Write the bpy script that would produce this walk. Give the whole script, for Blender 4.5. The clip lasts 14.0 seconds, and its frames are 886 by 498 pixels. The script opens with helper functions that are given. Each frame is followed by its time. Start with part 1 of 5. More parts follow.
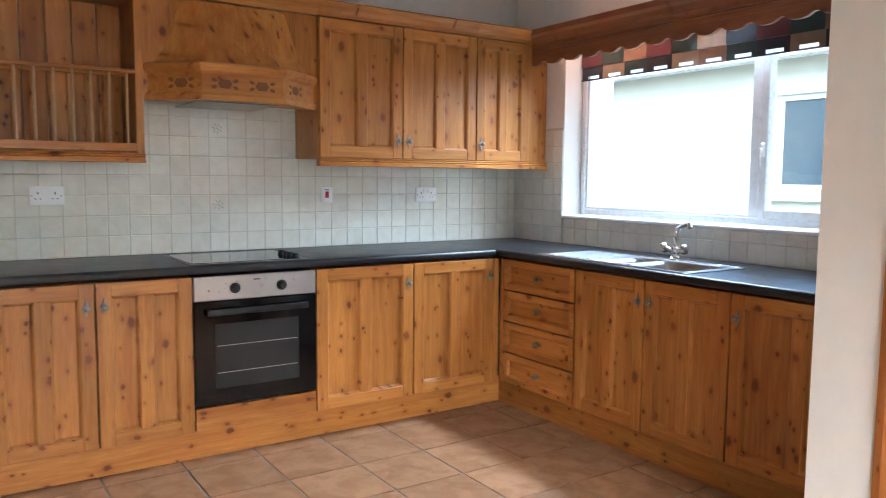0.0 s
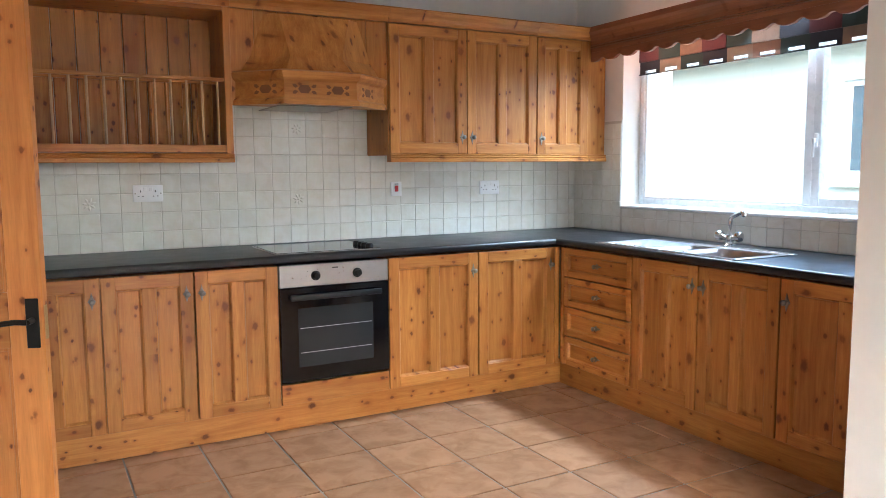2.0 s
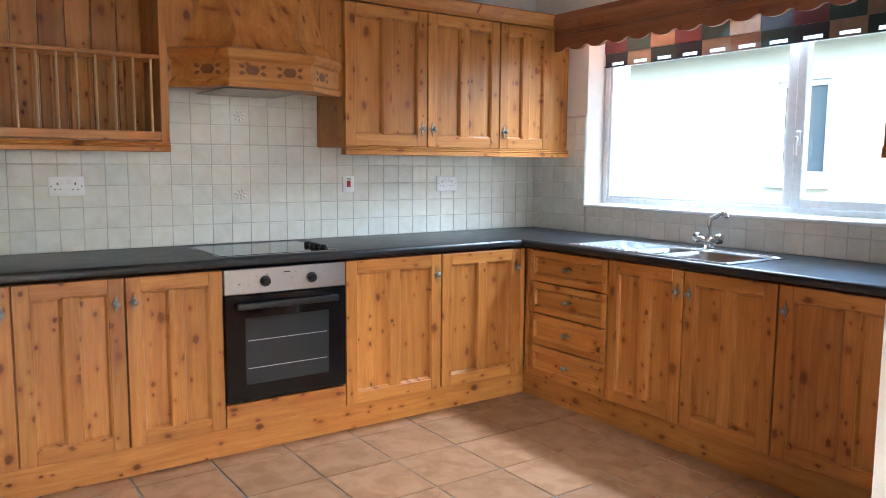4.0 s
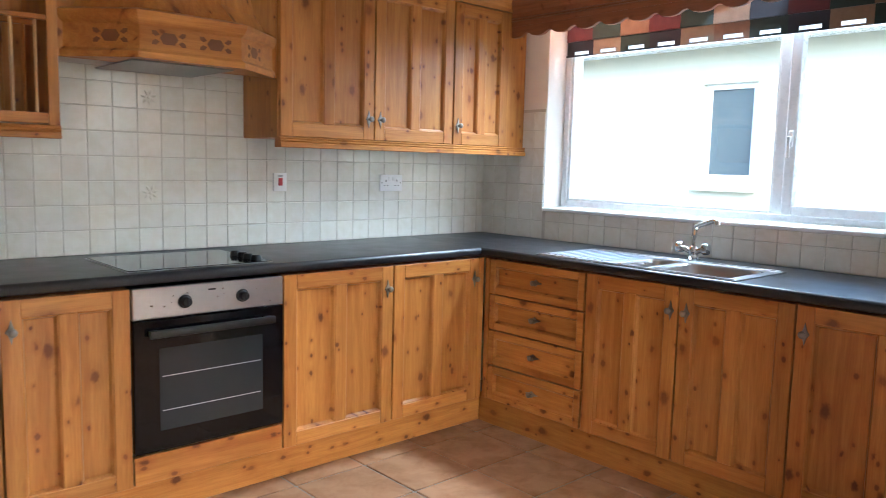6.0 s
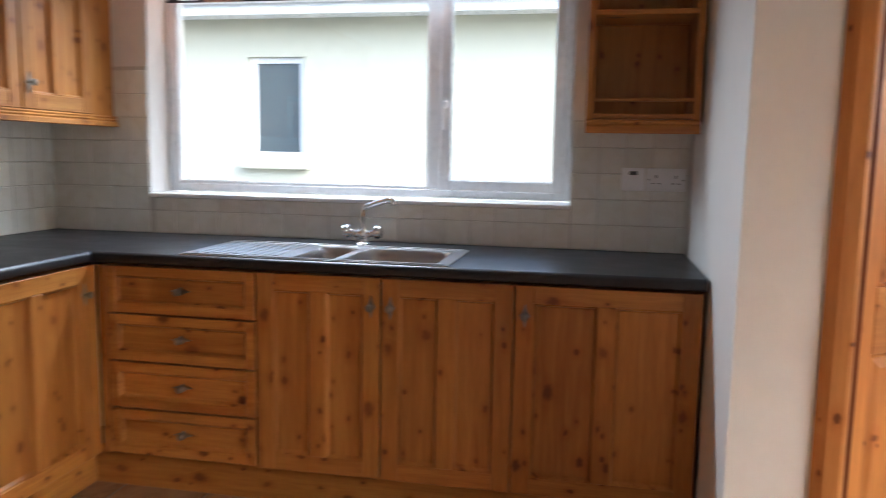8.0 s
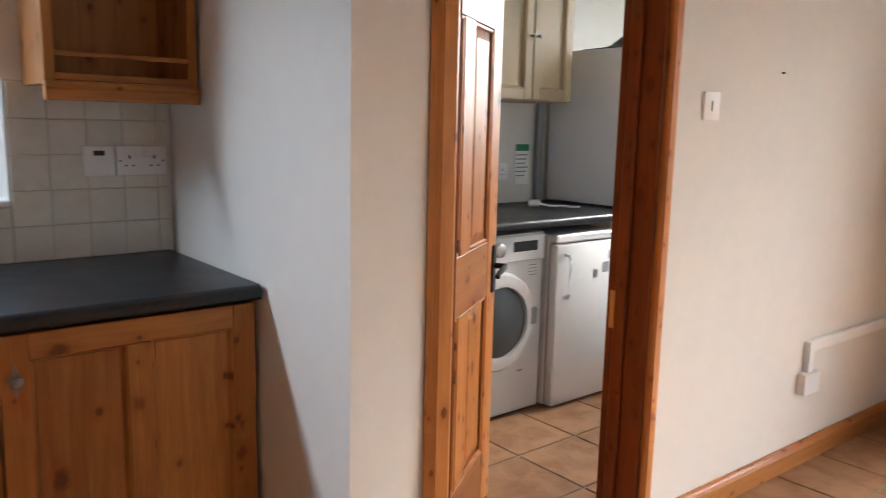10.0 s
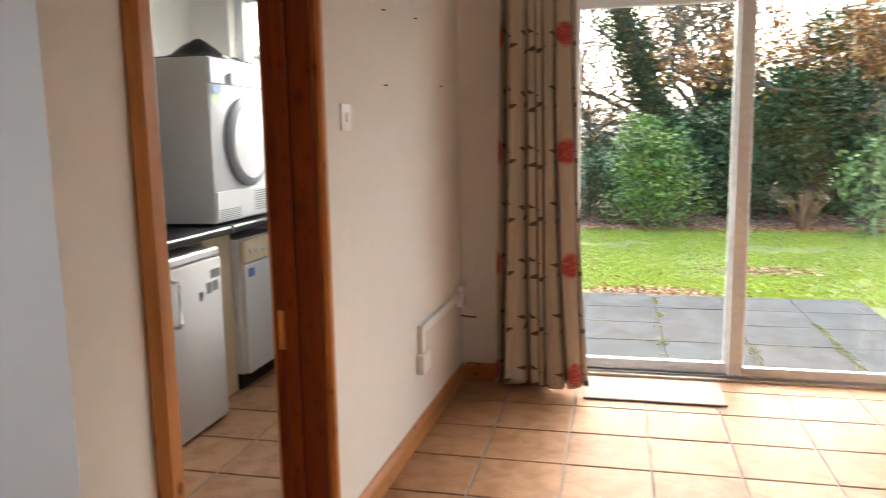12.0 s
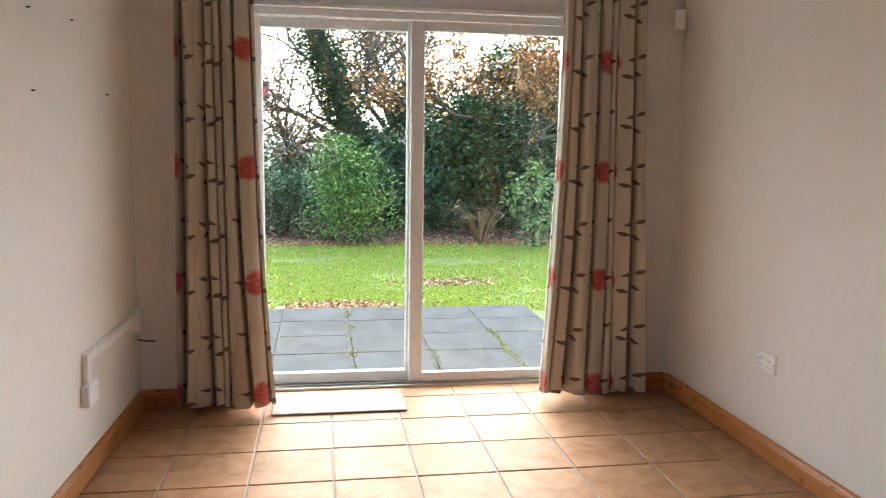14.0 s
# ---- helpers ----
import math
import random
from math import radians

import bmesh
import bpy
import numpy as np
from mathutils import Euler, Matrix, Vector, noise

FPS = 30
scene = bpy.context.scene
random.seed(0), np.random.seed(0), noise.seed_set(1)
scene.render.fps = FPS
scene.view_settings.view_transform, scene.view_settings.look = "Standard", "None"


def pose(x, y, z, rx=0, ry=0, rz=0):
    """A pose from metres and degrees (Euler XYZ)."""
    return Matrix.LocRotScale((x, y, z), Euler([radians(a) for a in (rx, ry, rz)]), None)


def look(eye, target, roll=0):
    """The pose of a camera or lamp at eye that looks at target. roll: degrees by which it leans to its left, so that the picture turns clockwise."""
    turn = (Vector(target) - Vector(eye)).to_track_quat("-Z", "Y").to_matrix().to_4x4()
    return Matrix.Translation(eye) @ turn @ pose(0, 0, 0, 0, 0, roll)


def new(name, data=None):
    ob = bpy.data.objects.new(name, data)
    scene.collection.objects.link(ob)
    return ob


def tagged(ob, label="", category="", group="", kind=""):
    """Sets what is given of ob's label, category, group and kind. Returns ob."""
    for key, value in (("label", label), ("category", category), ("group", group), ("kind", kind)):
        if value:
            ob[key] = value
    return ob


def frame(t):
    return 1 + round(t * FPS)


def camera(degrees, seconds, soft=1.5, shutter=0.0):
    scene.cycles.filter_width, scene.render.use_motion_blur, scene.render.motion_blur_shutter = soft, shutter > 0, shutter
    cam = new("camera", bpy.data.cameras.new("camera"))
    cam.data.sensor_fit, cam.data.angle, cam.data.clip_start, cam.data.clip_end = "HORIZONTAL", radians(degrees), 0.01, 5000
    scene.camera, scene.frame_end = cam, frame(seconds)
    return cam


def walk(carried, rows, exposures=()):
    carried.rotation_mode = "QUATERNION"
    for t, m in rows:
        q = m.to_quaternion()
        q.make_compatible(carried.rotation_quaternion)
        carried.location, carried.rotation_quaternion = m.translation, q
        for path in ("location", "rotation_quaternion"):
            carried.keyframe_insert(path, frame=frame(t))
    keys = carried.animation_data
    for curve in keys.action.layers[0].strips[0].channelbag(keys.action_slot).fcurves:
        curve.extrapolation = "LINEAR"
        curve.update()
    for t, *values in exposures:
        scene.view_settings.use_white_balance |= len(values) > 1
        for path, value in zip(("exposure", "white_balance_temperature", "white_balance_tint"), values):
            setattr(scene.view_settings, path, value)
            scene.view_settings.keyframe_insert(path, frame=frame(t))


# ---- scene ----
PATH = [
    (0, (-3.186, -3.964, 1.287), (-2.088, -2.303, 1.101), 0.5),
    (0.5, (-3.233, -4.079, 1.308), (-2.22, -2.362, 1.136), 0.5),
    (1, (-3.325, -4.187, 1.305), (-2.335, -2.458, 1.121), -0.0),
    (1.5, (-3.325, -4.217, 1.305), (-2.363, -2.475, 1.107), -0.3),
    (2, (-3.326, -4.183, 1.309), (-2.372, -2.437, 1.097), -0.4),
    (4.5, (-3.341, -3.633, 1.291), (-2.158, -2.036, 1.067), 0.5),
    (5, (-3.305, -3.499, 1.279), (-2.091, -1.925, 1.055), 0.5),
    (5.5, (-3.243, -3.342, 1.297), (-1.989, -1.799, 1.083), 0.8),
    (6, (-3.203, -3.187, 1.289), (-1.866, -1.716, 1.067), 1.4),
    (6.5, (-3.206, -2.956, 1.294), (-1.708, -1.651, 1.064), 1.6),
    (7, (-3.165, -2.76, 1.27), (-1.515, -1.656, 1.033), 1.5),
    (7.5, (-3.07, -2.539, 1.262), (-1.258, -1.725, 1.028), 1.1),
    (8, (-2.974, -2.343, 1.255), (-1.027, -1.963, 1.006), 1.0),
    (8.5, (-2.877, -2.156, 1.244), (-0.897, -2.322, 1.01), -0.1),
    (8.7, (-2.805, -2.111, 1.261), (-0.853, -2.466, 1.004), 0.2),
    (10.8, (-2.054, -1.809, 1.297), (-0.901, -3.419, 1.015), 0.2),
    (11, (-1.99, -1.816, 1.287), (-0.939, -3.497, 1.019), -0.2),
    (11.5, (-1.926, -1.788, 1.31), (-1.154, -3.611, 1.026), -0.5),
    (12, (-1.867, -1.698, 1.311), (-1.42, -3.625, 1.014), -1.0),
    (12.5, (-1.882, -1.677, 1.305), (-1.719, -3.647, 1.0), -0.4),
    (13, (-1.905, -1.685, 1.306), (-1.956, -3.663, 1.014), 0.1),
    (13.5, (-1.92, -1.688, 1.318), (-2.13, -3.658, 1.043), 0.6),
    (14, (-1.972, -1.682, 1.314), (-2.287, -3.641, 1.058), 0.8),
]
cam = camera(60.6, 14.0, soft=0.8, shutter=0.4)
EXPOSURES = [(0, 3.3, 5150, 2), (2, 3.45, 5150, 2), (5, 3.5, 5150, 2), (6.5, 3.35, 5250, 3), (7.5, 3.05, 5450, 5), (8, 2.75, 5700, 9), (8.7, 2.65, 5850, 12), (11, 3.0, 5550, 3), (11.5, 2.75, 5700, 5), (12, 2.47, 5950, 6), (13, 2.45, 5700, 3), (14, 2.45, 5500, 1)]
walk(cam, [(t, look(eye, target, roll)) for t, eye, target, roll in PATH], EXPOSURES)

# ---- world and lights ----
world = bpy.data.worlds.new("overcast_sky")
scene.world = world
world.use_nodes = True
wn = world.node_tree
sky = wn.nodes.new("ShaderNodeTexSky")
sky.sky_type = "NISHITA"
sky.sun_disc = False
sky.sun_elevation, sky.sun_rotation = radians(33), radians(187)
sky.air_density, sky.dust_density, sky.ozone_density = 1.0, 6.0, 1.0
wn.links.new(sky.outputs[0], wn.nodes["Background"].inputs[0])
wn.nodes["Background"].inputs[1].default_value = 0.15

sun_data = bpy.data.lights.new("sun", "SUN")
sun_data.energy, sun_data.angle, sun_data.color = 1.6, radians(115), (1.0, 0.985, 0.96)
sun = new("sun", sun_data)
sun.matrix_world = look((-1.2, -9.85, 6.3), (0, 0, 0))


def area_lamp(name, m, w, h, power, colour):
    d = bpy.data.lights.new(name, "AREA")
    d.shape, d.size, d.size_y, d.energy, d.color = "RECTANGLE", w, h, power, colour
    d.spread = radians(126)
    o = new(name, d)
    o.matrix_world = m
    return o


# sky light that enters by the kitchen window and by the utility window
area_lamp("kitchen_skylight", look((0.05, -1.37, 2.03), (-1.3, -1.6, 0.62)), 1.6, 0.1, 6.3, (0.90, 0.96, 1.0))
area_lamp("utility_skylight", look((-0.40, -5.80, 1.72), (-0.25, -3.0, 0.9)), 0.5, 0.75, 0.9, (0.95, 0.98, 1.0))

# ---- materials ----


def nodes_of(name):
    m = bpy.data.materials.new(name)
    m.use_nodes = True
    t = m.node_tree
    return m, t, t.nodes["Principled BSDF"]


def node(t, kind, **values):
    n = t.nodes.new(kind)
    for k, v in values.items():
        key = int(k[1:]) if k[0] == "i" and k[1:].isdigit() else k
        if isinstance(key, int):
            if isinstance(v, bpy.types.NodeSocket):
                t.links.new(v, n.inputs[key])
            else:
                n.inputs[key].default_value = v
        elif k == "op":
            n.operation = v
        elif k == "blend":
            n.data_type, n.blend_type = "RGBA", v
    return n


def math_node(t, op, a, b=0.0, c=0.0, clamp=False):
    n = node(t, "ShaderNodeMath", op=op, i0=a, i1=b, i2=c)
    n.use_clamp = clamp
    return n.outputs[0]


def mix(t, fac, a, b, blend="MIX"):
    n = t.nodes.new("ShaderNodeMix")
    n.data_type, n.blend_type = "RGBA", blend
    for i, v in ((0, fac), (6, a), (7, b)):
        if isinstance(v, bpy.types.NodeSocket):
            t.links.new(v, n.inputs[i])
        else:
            n.inputs[i].default_value = v if i == 0 else (*v, 1)
    return n.outputs[2]


def ramp(t, fac, stops):
    n = t.nodes.new("ShaderNodeValToRGB")
    t.links.new(fac, n.inputs[0])
    e = n.color_ramp.elements
    while len(e) < len(stops):
        e.new(0.5)
    for el, (p, c) in zip(e, stops):
        el.position = p
        el.color = (*c, 1) if len(c) == 3 else c
    return n.outputs[0]


def object_coords(t, scale=(1, 1, 1), jitter=7.0):
    """Object coordinates, shifted by a random amount for each object."""
    tc = t.nodes.new("ShaderNodeTexCoord")
    oi = t.nodes.new("ShaderNodeObjectInfo")
    r = math_node(t, "MULTIPLY", oi.outputs["Random"], jitter)
    comb = node(t, "ShaderNodeCombineXYZ", i0=r, i1=r, i2=r)
    add = node(t, "ShaderNodeVectorMath", op="ADD", i0=tc.outputs["Object"], i1=comb.outputs[0])
    mul = node(t, "ShaderNodeVectorMath", op="MULTIPLY", i0=add.outputs[0], i1=scale)
    return mul.outputs[0], oi.outputs["Random"]


def noise_tex(t, vec, scale, detail=4.0, rough=0.5, dist=0.0):
    n = t.nodes.new("ShaderNodeTexNoise")
    t.links.new(vec, n.inputs["Vector"])
    n.inputs["Scale"].default_value = scale
    n.inputs["Detail"].default_value = detail
    n.inputs["Roughness"].default_value = rough
    n.inputs["Distortion"].default_value = dist
    return n.outputs[0]


def bump(t, bsdf, height, strength=0.2, distance=0.002):
    n = t.nodes.new("ShaderNodeBump")
    n.inputs["Strength"].default_value = strength
    n.inputs["Distance"].default_value = distance
    t.links.new(height, n.inputs["Height"])
    t.links.new(n.outputs[0], bsdf.inputs["Normal"])


def pine(name, light, dark, axis="z", rough=0.38, knots=1.0, knot_colour=(0.10, 0.024, 0.006)):
    m, t, b = nodes_of(name)
    stretch = {"z": (1, 1, 0.07), "x": (0.07, 1, 1), "y": (1, 0.07, 1)}[axis]
    vec, rnd = object_coords(t, stretch)
    ov, _ = object_coords(t)
    along = {"z": (0, 0, 0.68), "x": (0.68, 0, 0), "y": (0, 0.68, 0)}[axis]
    across = {"z": (1, 1, 0), "x": (0, 1, 1), "y": (1, 0, 1)}[axis]
    kv = node(t, "ShaderNodeCombineXYZ", i0=node(t, "ShaderNodeVectorMath", op="DOT_PRODUCT", i0=ov, i1=across).outputs["Value"], i1=node(t, "ShaderNodeVectorMath", op="DOT_PRODUCT", i0=ov, i1=along).outputs["Value"], i2=0.0).outputs[0]
    wob = math_node(t, "MULTIPLY_ADD", noise_tex(t, kv, 55.0, 2.0, 0.6), 0.16, -0.07)

    def knot_layer(scale, few, least, more):
        """Sparse knots of mixed size: a dark core, and the reddish ring about it."""
        vor = t.nodes.new("ShaderNodeTexVoronoi")
        t.links.new(kv, vor.inputs["Vector"])
        vor.voronoi_dimensions = "2D"
        vor.inputs["Scale"].default_value = scale
        cell = node(t, "ShaderNodeSeparateColor", i0=vor.outputs["Color"])
        keep = math_node(t, "GREATER_THAN", cell.outputs[0], few)
        d = math_node(t, "ADD", vor.outputs["Distance"], wob)
        kd = math_node(t, "DIVIDE", d, math_node(t, "MULTIPLY_ADD", math_node(t, "POWER", cell.outputs[1], 2.0), more, least))
        core = math_node(t, "MULTIPLY", math_node(t, "SUBTRACT", 2.0, math_node(t, "MULTIPLY", kd, 1.7), clamp=True), math_node(t, "MULTIPLY_ADD", cell.outputs[2], 0.5, 0.5))
        halo = math_node(t, "SUBTRACT", 1.2, math_node(t, "MULTIPLY", kd, 0.42), clamp=True)
        return math_node(t, "MULTIPLY", core, keep), math_node(t, "MULTIPLY", halo, keep)

    core_a, halo_a = knot_layer(8.5, 0.4, 0.07, 0.11)
    core_b, halo_b = knot_layer(15.0, 0.68, 0.075, 0.07)
    core, halo = math_node(t, "MAXIMUM", core_a, core_b), math_node(t, "MAXIMUM", halo_a, halo_b)
    grain = noise_tex(t, vec, 34.0, 5.0, 0.62, 0.6)
    broad = noise_tex(t, vec, 7.0, 3.0, 0.5, 0.8)
    fine = noise_tex(t, vec, 190.0, 2.0, 0.6)
    g = math_node(t, "ADD", math_node(t, "MULTIPLY", grain, 0.55), math_node(t, "MULTIPLY", broad, 0.45))
    base = ramp(t, g, [(0.33, dark), (0.5, tuple((a + c) / 2 for a, c in zip(light, dark))), (0.66, light)])
    base = mix(t, math_node(t, "MULTIPLY", math_node(t, "SUBTRACT", fine, 0.45, clamp=True), 0.7), base, tuple(c * 0.6 for c in dark))
    tone = math_node(t, "MULTIPLY_ADD", rnd, 0.22, 0.89)
    base = mix(t, 1.0, base, node(t, "ShaderNodeCombineColor", i0=tone, i1=tone, i2=tone).outputs[0], "MULTIPLY")
    base = mix(t, math_node(t, "MULTIPLY", halo, 0.4 * knots), base, (dark[0] * 0.8, dark[1] * 0.5, dark[2] * 0.35))
    base = mix(t, math_node(t, "MULTIPLY", core, 0.9 * knots, clamp=True), base, knot_colour)
    t.links.new(base, b.inputs["Base Color"])
    t.links.new(math_node(t, "MULTIPLY_ADD", grain, 0.16, rough - 0.06), b.inputs["Roughness"])
    b.inputs["Coat Weight"].default_value = 0.08
    b.inputs["Specular IOR Level"].default_value = 0.35
    b.inputs["Coat Roughness"].default_value = 0.28
    bump(t, b, g, 0.12, 0.002)
    return m


def plain(name, colour, rough=0.5, metal=0.0, var=0.06, scale=30.0, bump_amount=0.05, spec=None):
    m, t, b = nodes_of(name)
    vec, rnd = object_coords(t)
    n = noise_tex(t, vec, scale, 4.0)
    big = noise_tex(t, vec, scale / 12, 3.0)
    v = math_node(t, "ADD", math_node(t, "MULTIPLY", n, 0.5), math_node(t, "MULTIPLY", big, 0.5))
    lo, hi = tuple(max(0, c * (1 - var)) for c in colour), tuple(min(1, c * (1 + var)) for c in colour)
    t.links.new(ramp(t, v, [(0.3, lo), (0.7, hi)]), b.inputs["Base Color"])
    t.links.new(math_node(t, "MULTIPLY_ADD", n, 0.12, max(0.02, rough - 0.06)), b.inputs["Roughness"])
    b.inputs["Metallic"].default_value = metal
    if spec is not None:
        b.inputs["Specular IOR Level"].default_value = spec
    if bump_amount:
        bump(t, b, v, bump_amount, 0.002)
    return m


PINE_L, PINE_D = (0.57, 0.260, 0.058), (0.33, 0.108, 0.019)
M_PINE = pine("pine_upright", PINE_L, PINE_D)
M_PINE_X = pine("pine_along_x", PINE_L, PINE_D, "x")
M_PINE_Y = pine("pine_along_y", PINE_L, PINE_D, "y")
# red-brown pine of the linings, its colour darkened for the shade in a doorway
M_FRAME = pine("shaded_pine_upright", (0.27, 0.078, 0.020), (0.17, 0.045, 0.012), rough=0.32)
M_FRAME_X = pine("dark_pine_along_x", (0.27, 0.078, 0.020), (0.17, 0.045, 0.012), "x", rough=0.32)
M_FRAME_Y = pine("shaded_pine_along_y", (0.27, 0.078, 0.020), (0.17, 0.045, 0.012), "y", rough=0.32)
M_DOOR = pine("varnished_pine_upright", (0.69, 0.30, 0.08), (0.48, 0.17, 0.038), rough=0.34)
M_DOOR_X = pine("varnished_pine_along_x", (0.56, 0.245, 0.065), (0.37, 0.13, 0.03), "x", rough=0.34)
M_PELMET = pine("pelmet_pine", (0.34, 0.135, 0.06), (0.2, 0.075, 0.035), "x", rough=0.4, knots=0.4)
M_WALL = plain("wall_paint", (0.80, 0.775, 0.735), 0.75, var=0.03, scale=18, bump_amount=0.12)
M_CEIL = plain("ceiling_paint", (0.74, 0.73, 0.71), 0.8, var=0.02, scale=14, bump_amount=0.1)
M_WHITE = plain("white_plastic", (0.90, 0.90, 0.90), 0.32, var=0.02, bump_amount=0.02)
M_UPVC = plain("white_upvc", (0.77, 0.785, 0.80), 0.28, var=0.02, bump_amount=0.01)
M_ENAMEL = plain("white_enamel", (0.76, 0.77, 0.79), 0.22, var=0.02, bump_amount=0.01)
M_BLACK = plain("black_plastic", (0.012, 0.012, 0.013), 0.35, var=0.1, bump_amount=0.02)
M_IRON = plain("black_iron", (0.018, 0.016, 0.015), 0.5, 0.6, var=0.2, bump_amount=0.15)
M_STEEL = plain("brushed_steel", (0.52, 0.52, 0.53), 0.3, 1.0, var=0.05, scale=60, bump_amount=0.03)
M_CHROME = plain("chrome", (0.78, 0.79, 0.8), 0.1, 1.0, var=0.02, bump_amount=0)
M_PEWTER = plain("pewter", (0.30, 0.28, 0.25), 0.36, 0.9, var=0.15, bump_amount=0.1)
M_BRASS = plain("dull_brass", (0.55, 0.42, 0.22), 0.4, 0.9, var=0.12, bump_amount=0.05)
M_RED = plain("red_plastic", (0.5, 0.02, 0.03), 0.35, var=0.05, bump_amount=0)
M_GREYPRINT = plain("grey_print", (0.28, 0.29, 0.31), 0.5, var=0.05, bump_amount=0)
M_CREAM = plain("cream_cabinet_paint", (0.45, 0.34, 0.19), 0.42, var=0.05, bump_amount=0.03)
M_PANEL = plain("pale_cream_board", (0.66, 0.55, 0.38), 0.5, var=0.05, bump_amount=0.03)
# pine lightened to put the light on the rack's front spindles into colour
M_LITDOWEL = plain("lit_dowel", (0.56, 0.36, 0.17), 0.5, var=0.12, scale=60)
M_MAT = plain("grey_doormat", (0.30, 0.27, 0.25), 0.95, var=0.25, scale=240, bump_amount=0.6)
M_RUBBER = plain("grey_gasket", (0.16, 0.16, 0.17), 0.5, var=0.1)


def glossy_black(name, colour, rough):
    m, t, b = nodes_of(name)
    b.inputs["Base Color"].default_value = (*colour, 1)
    b.inputs["Roughness"].default_value = rough
    b.inputs["Coat Weight"].default_value = 0.1
    b.inputs["Specular IOR Level"].default_value = 0.32
    b.inputs["Coat Roughness"].default_value = 0.04
    return m


M_BLACKGLASS = glossy_black("black_glass", (0.004, 0.004, 0.005), 0.08)


def worktop_material():
    m, t, b = nodes_of("charcoal_laminate")
    vec, _ = object_coords(t, jitter=0.0)
    speck = noise_tex(t, vec, 420.0, 2.0, 0.7)
    cloud = noise_tex(t, vec, 9.0, 4.0)
    c = ramp(t, speck, [(0.35, (0.008, 0.0085, 0.010)), (0.62, (0.018, 0.019, 0.023)), (0.75, (0.045, 0.048, 0.056))])
    t.links.new(c, b.inputs["Base Color"])
    t.links.new(math_node(t, "MULTIPLY_ADD", cloud, 0.16, 0.27), b.inputs["Roughness"])
    bump(t, b, speck, 0.12, 0.001)
    return m


M_WORKTOP = worktop_material()


def glaze(name, colour, low, rough, big_scale, fine_scale, tone=0.1, spots=None):
    m, t, b = nodes_of(name)
    vec, rnd = object_coords(t, jitter=23.0)
    a = noise_tex(t, vec, big_scale, 3.0, 0.55, 0.5)
    f = noise_tex(t, vec, fine_scale, 4.0, 0.6)
    c = ramp(t, a, [(0.34, low), (0.6, colour)])
    if spots:
        c = mix(t, math_node(t, "MULTIPLY", math_node(t, "SUBTRACT", f, 0.5, clamp=True), 2.2, clamp=True), c, spots)
    k = math_node(t, "MULTIPLY_ADD", rnd, tone * 2, 1 - tone)
    c = mix(t, 1.0, c, node(t, "ShaderNodeCombineColor", i0=k, i1=k, i2=k).outputs[0], "MULTIPLY")
    t.links.new(c, b.inputs["Base Color"])
    t.links.new(math_node(t, "MULTIPLY_ADD", f, 0.14, rough), b.inputs["Roughness"])
    bump(t, b, a, 0.22, 0.004)
    return m


M_FLOORTILE = glaze("terracotta_floor_tile", (0.40, 0.225, 0.122), (0.30, 0.152, 0.072), 0.46, 9.0, 26.0, 0.07, (0.37, 0.22, 0.13))
M_FLOORTILE.node_tree.nodes["Principled BSDF"].inputs["Specular IOR Level"].default_value = 0.16
M_FLOORGROUT = plain("grey_grout", (0.27, 0.25, 0.23), 0.85, var=0.15, scale=40, bump_amount=0.3)
M_WALLTILE = glaze("cream_wall_tile", (0.80, 0.785, 0.72), (0.74, 0.715, 0.63), 0.09, 14.0, 60.0, 0.05)
M_TILEGROUT = plain("pale_grout", (0.58, 0.55, 0.49), 0.85, var=0.1, scale=60, bump_amount=0.2)


def glass_material():
    m, t, b = nodes_of("window_glass")
    b.inputs["Base Color"].default_value = (0.97, 0.99, 0.985, 1)
    b.inputs["Roughness"].default_value = 0.0
    b.inputs["IOR"].default_value = 1.45
    b.inputs["Transmission Weight"].default_value = 1.0
    return m


M_GLASS = glass_material()

# ---- mesh helpers ----


def box(bm, x0, x1, y0, y1, z0, z1, bevel=0.0, segs=1):
    vs = [bm.verts.new(v) for v in ((x0, y0, z0), (x1, y0, z0), (x1, y1, z0), (x0, y1, z0), (x0, y0, z1), (x1, y0, z1), (x1, y1, z1), (x0, y1, z1))]
    fs = [bm.faces.new([vs[i] for i in f]) for f in ((3, 2, 1, 0), (4, 5, 6, 7), (0, 1, 5, 4), (1, 2, 6, 5), (2, 3, 7, 6), (3, 0, 4, 7))]
    if bevel:
        es = list({e for f in fs for e in f.edges})
        bmesh.ops.bevel(bm, geom=es, offset=bevel, segments=segs, affect="EDGES", profile=0.5)
    return bm


def boxes(*dims, bevel=0.0, segs=1):
    bm = bmesh.new()
    for d in dims:
        box(bm, *d, bevel, segs)
    return bm


def cyl(bm, p, q, r0, r1=None, n=16, caps=True):
    """A tapered rod from p to q."""
    r1 = r0 if r1 is None else r1
    p, q = Vector(p), Vector(q)
    turn = (q - p).to_track_quat("Z", "Y").to_matrix()
    rings = []
    for c, r in ((p, r0), (q, r1)):
        rings.append([bm.verts.new(c + turn @ Vector((r * math.cos(2 * math.pi * i / n), r * math.sin(2 * math.pi * i / n), 0))) for i in range(n)])
    for i in range(n):
        j = (i + 1) % n
        bm.faces.new((rings[0][i], rings[0][j], rings[1][j], rings[1][i]))
    if caps:
        bm.faces.new(rings[0][::-1])
        bm.faces.new(rings[1])
    return bm


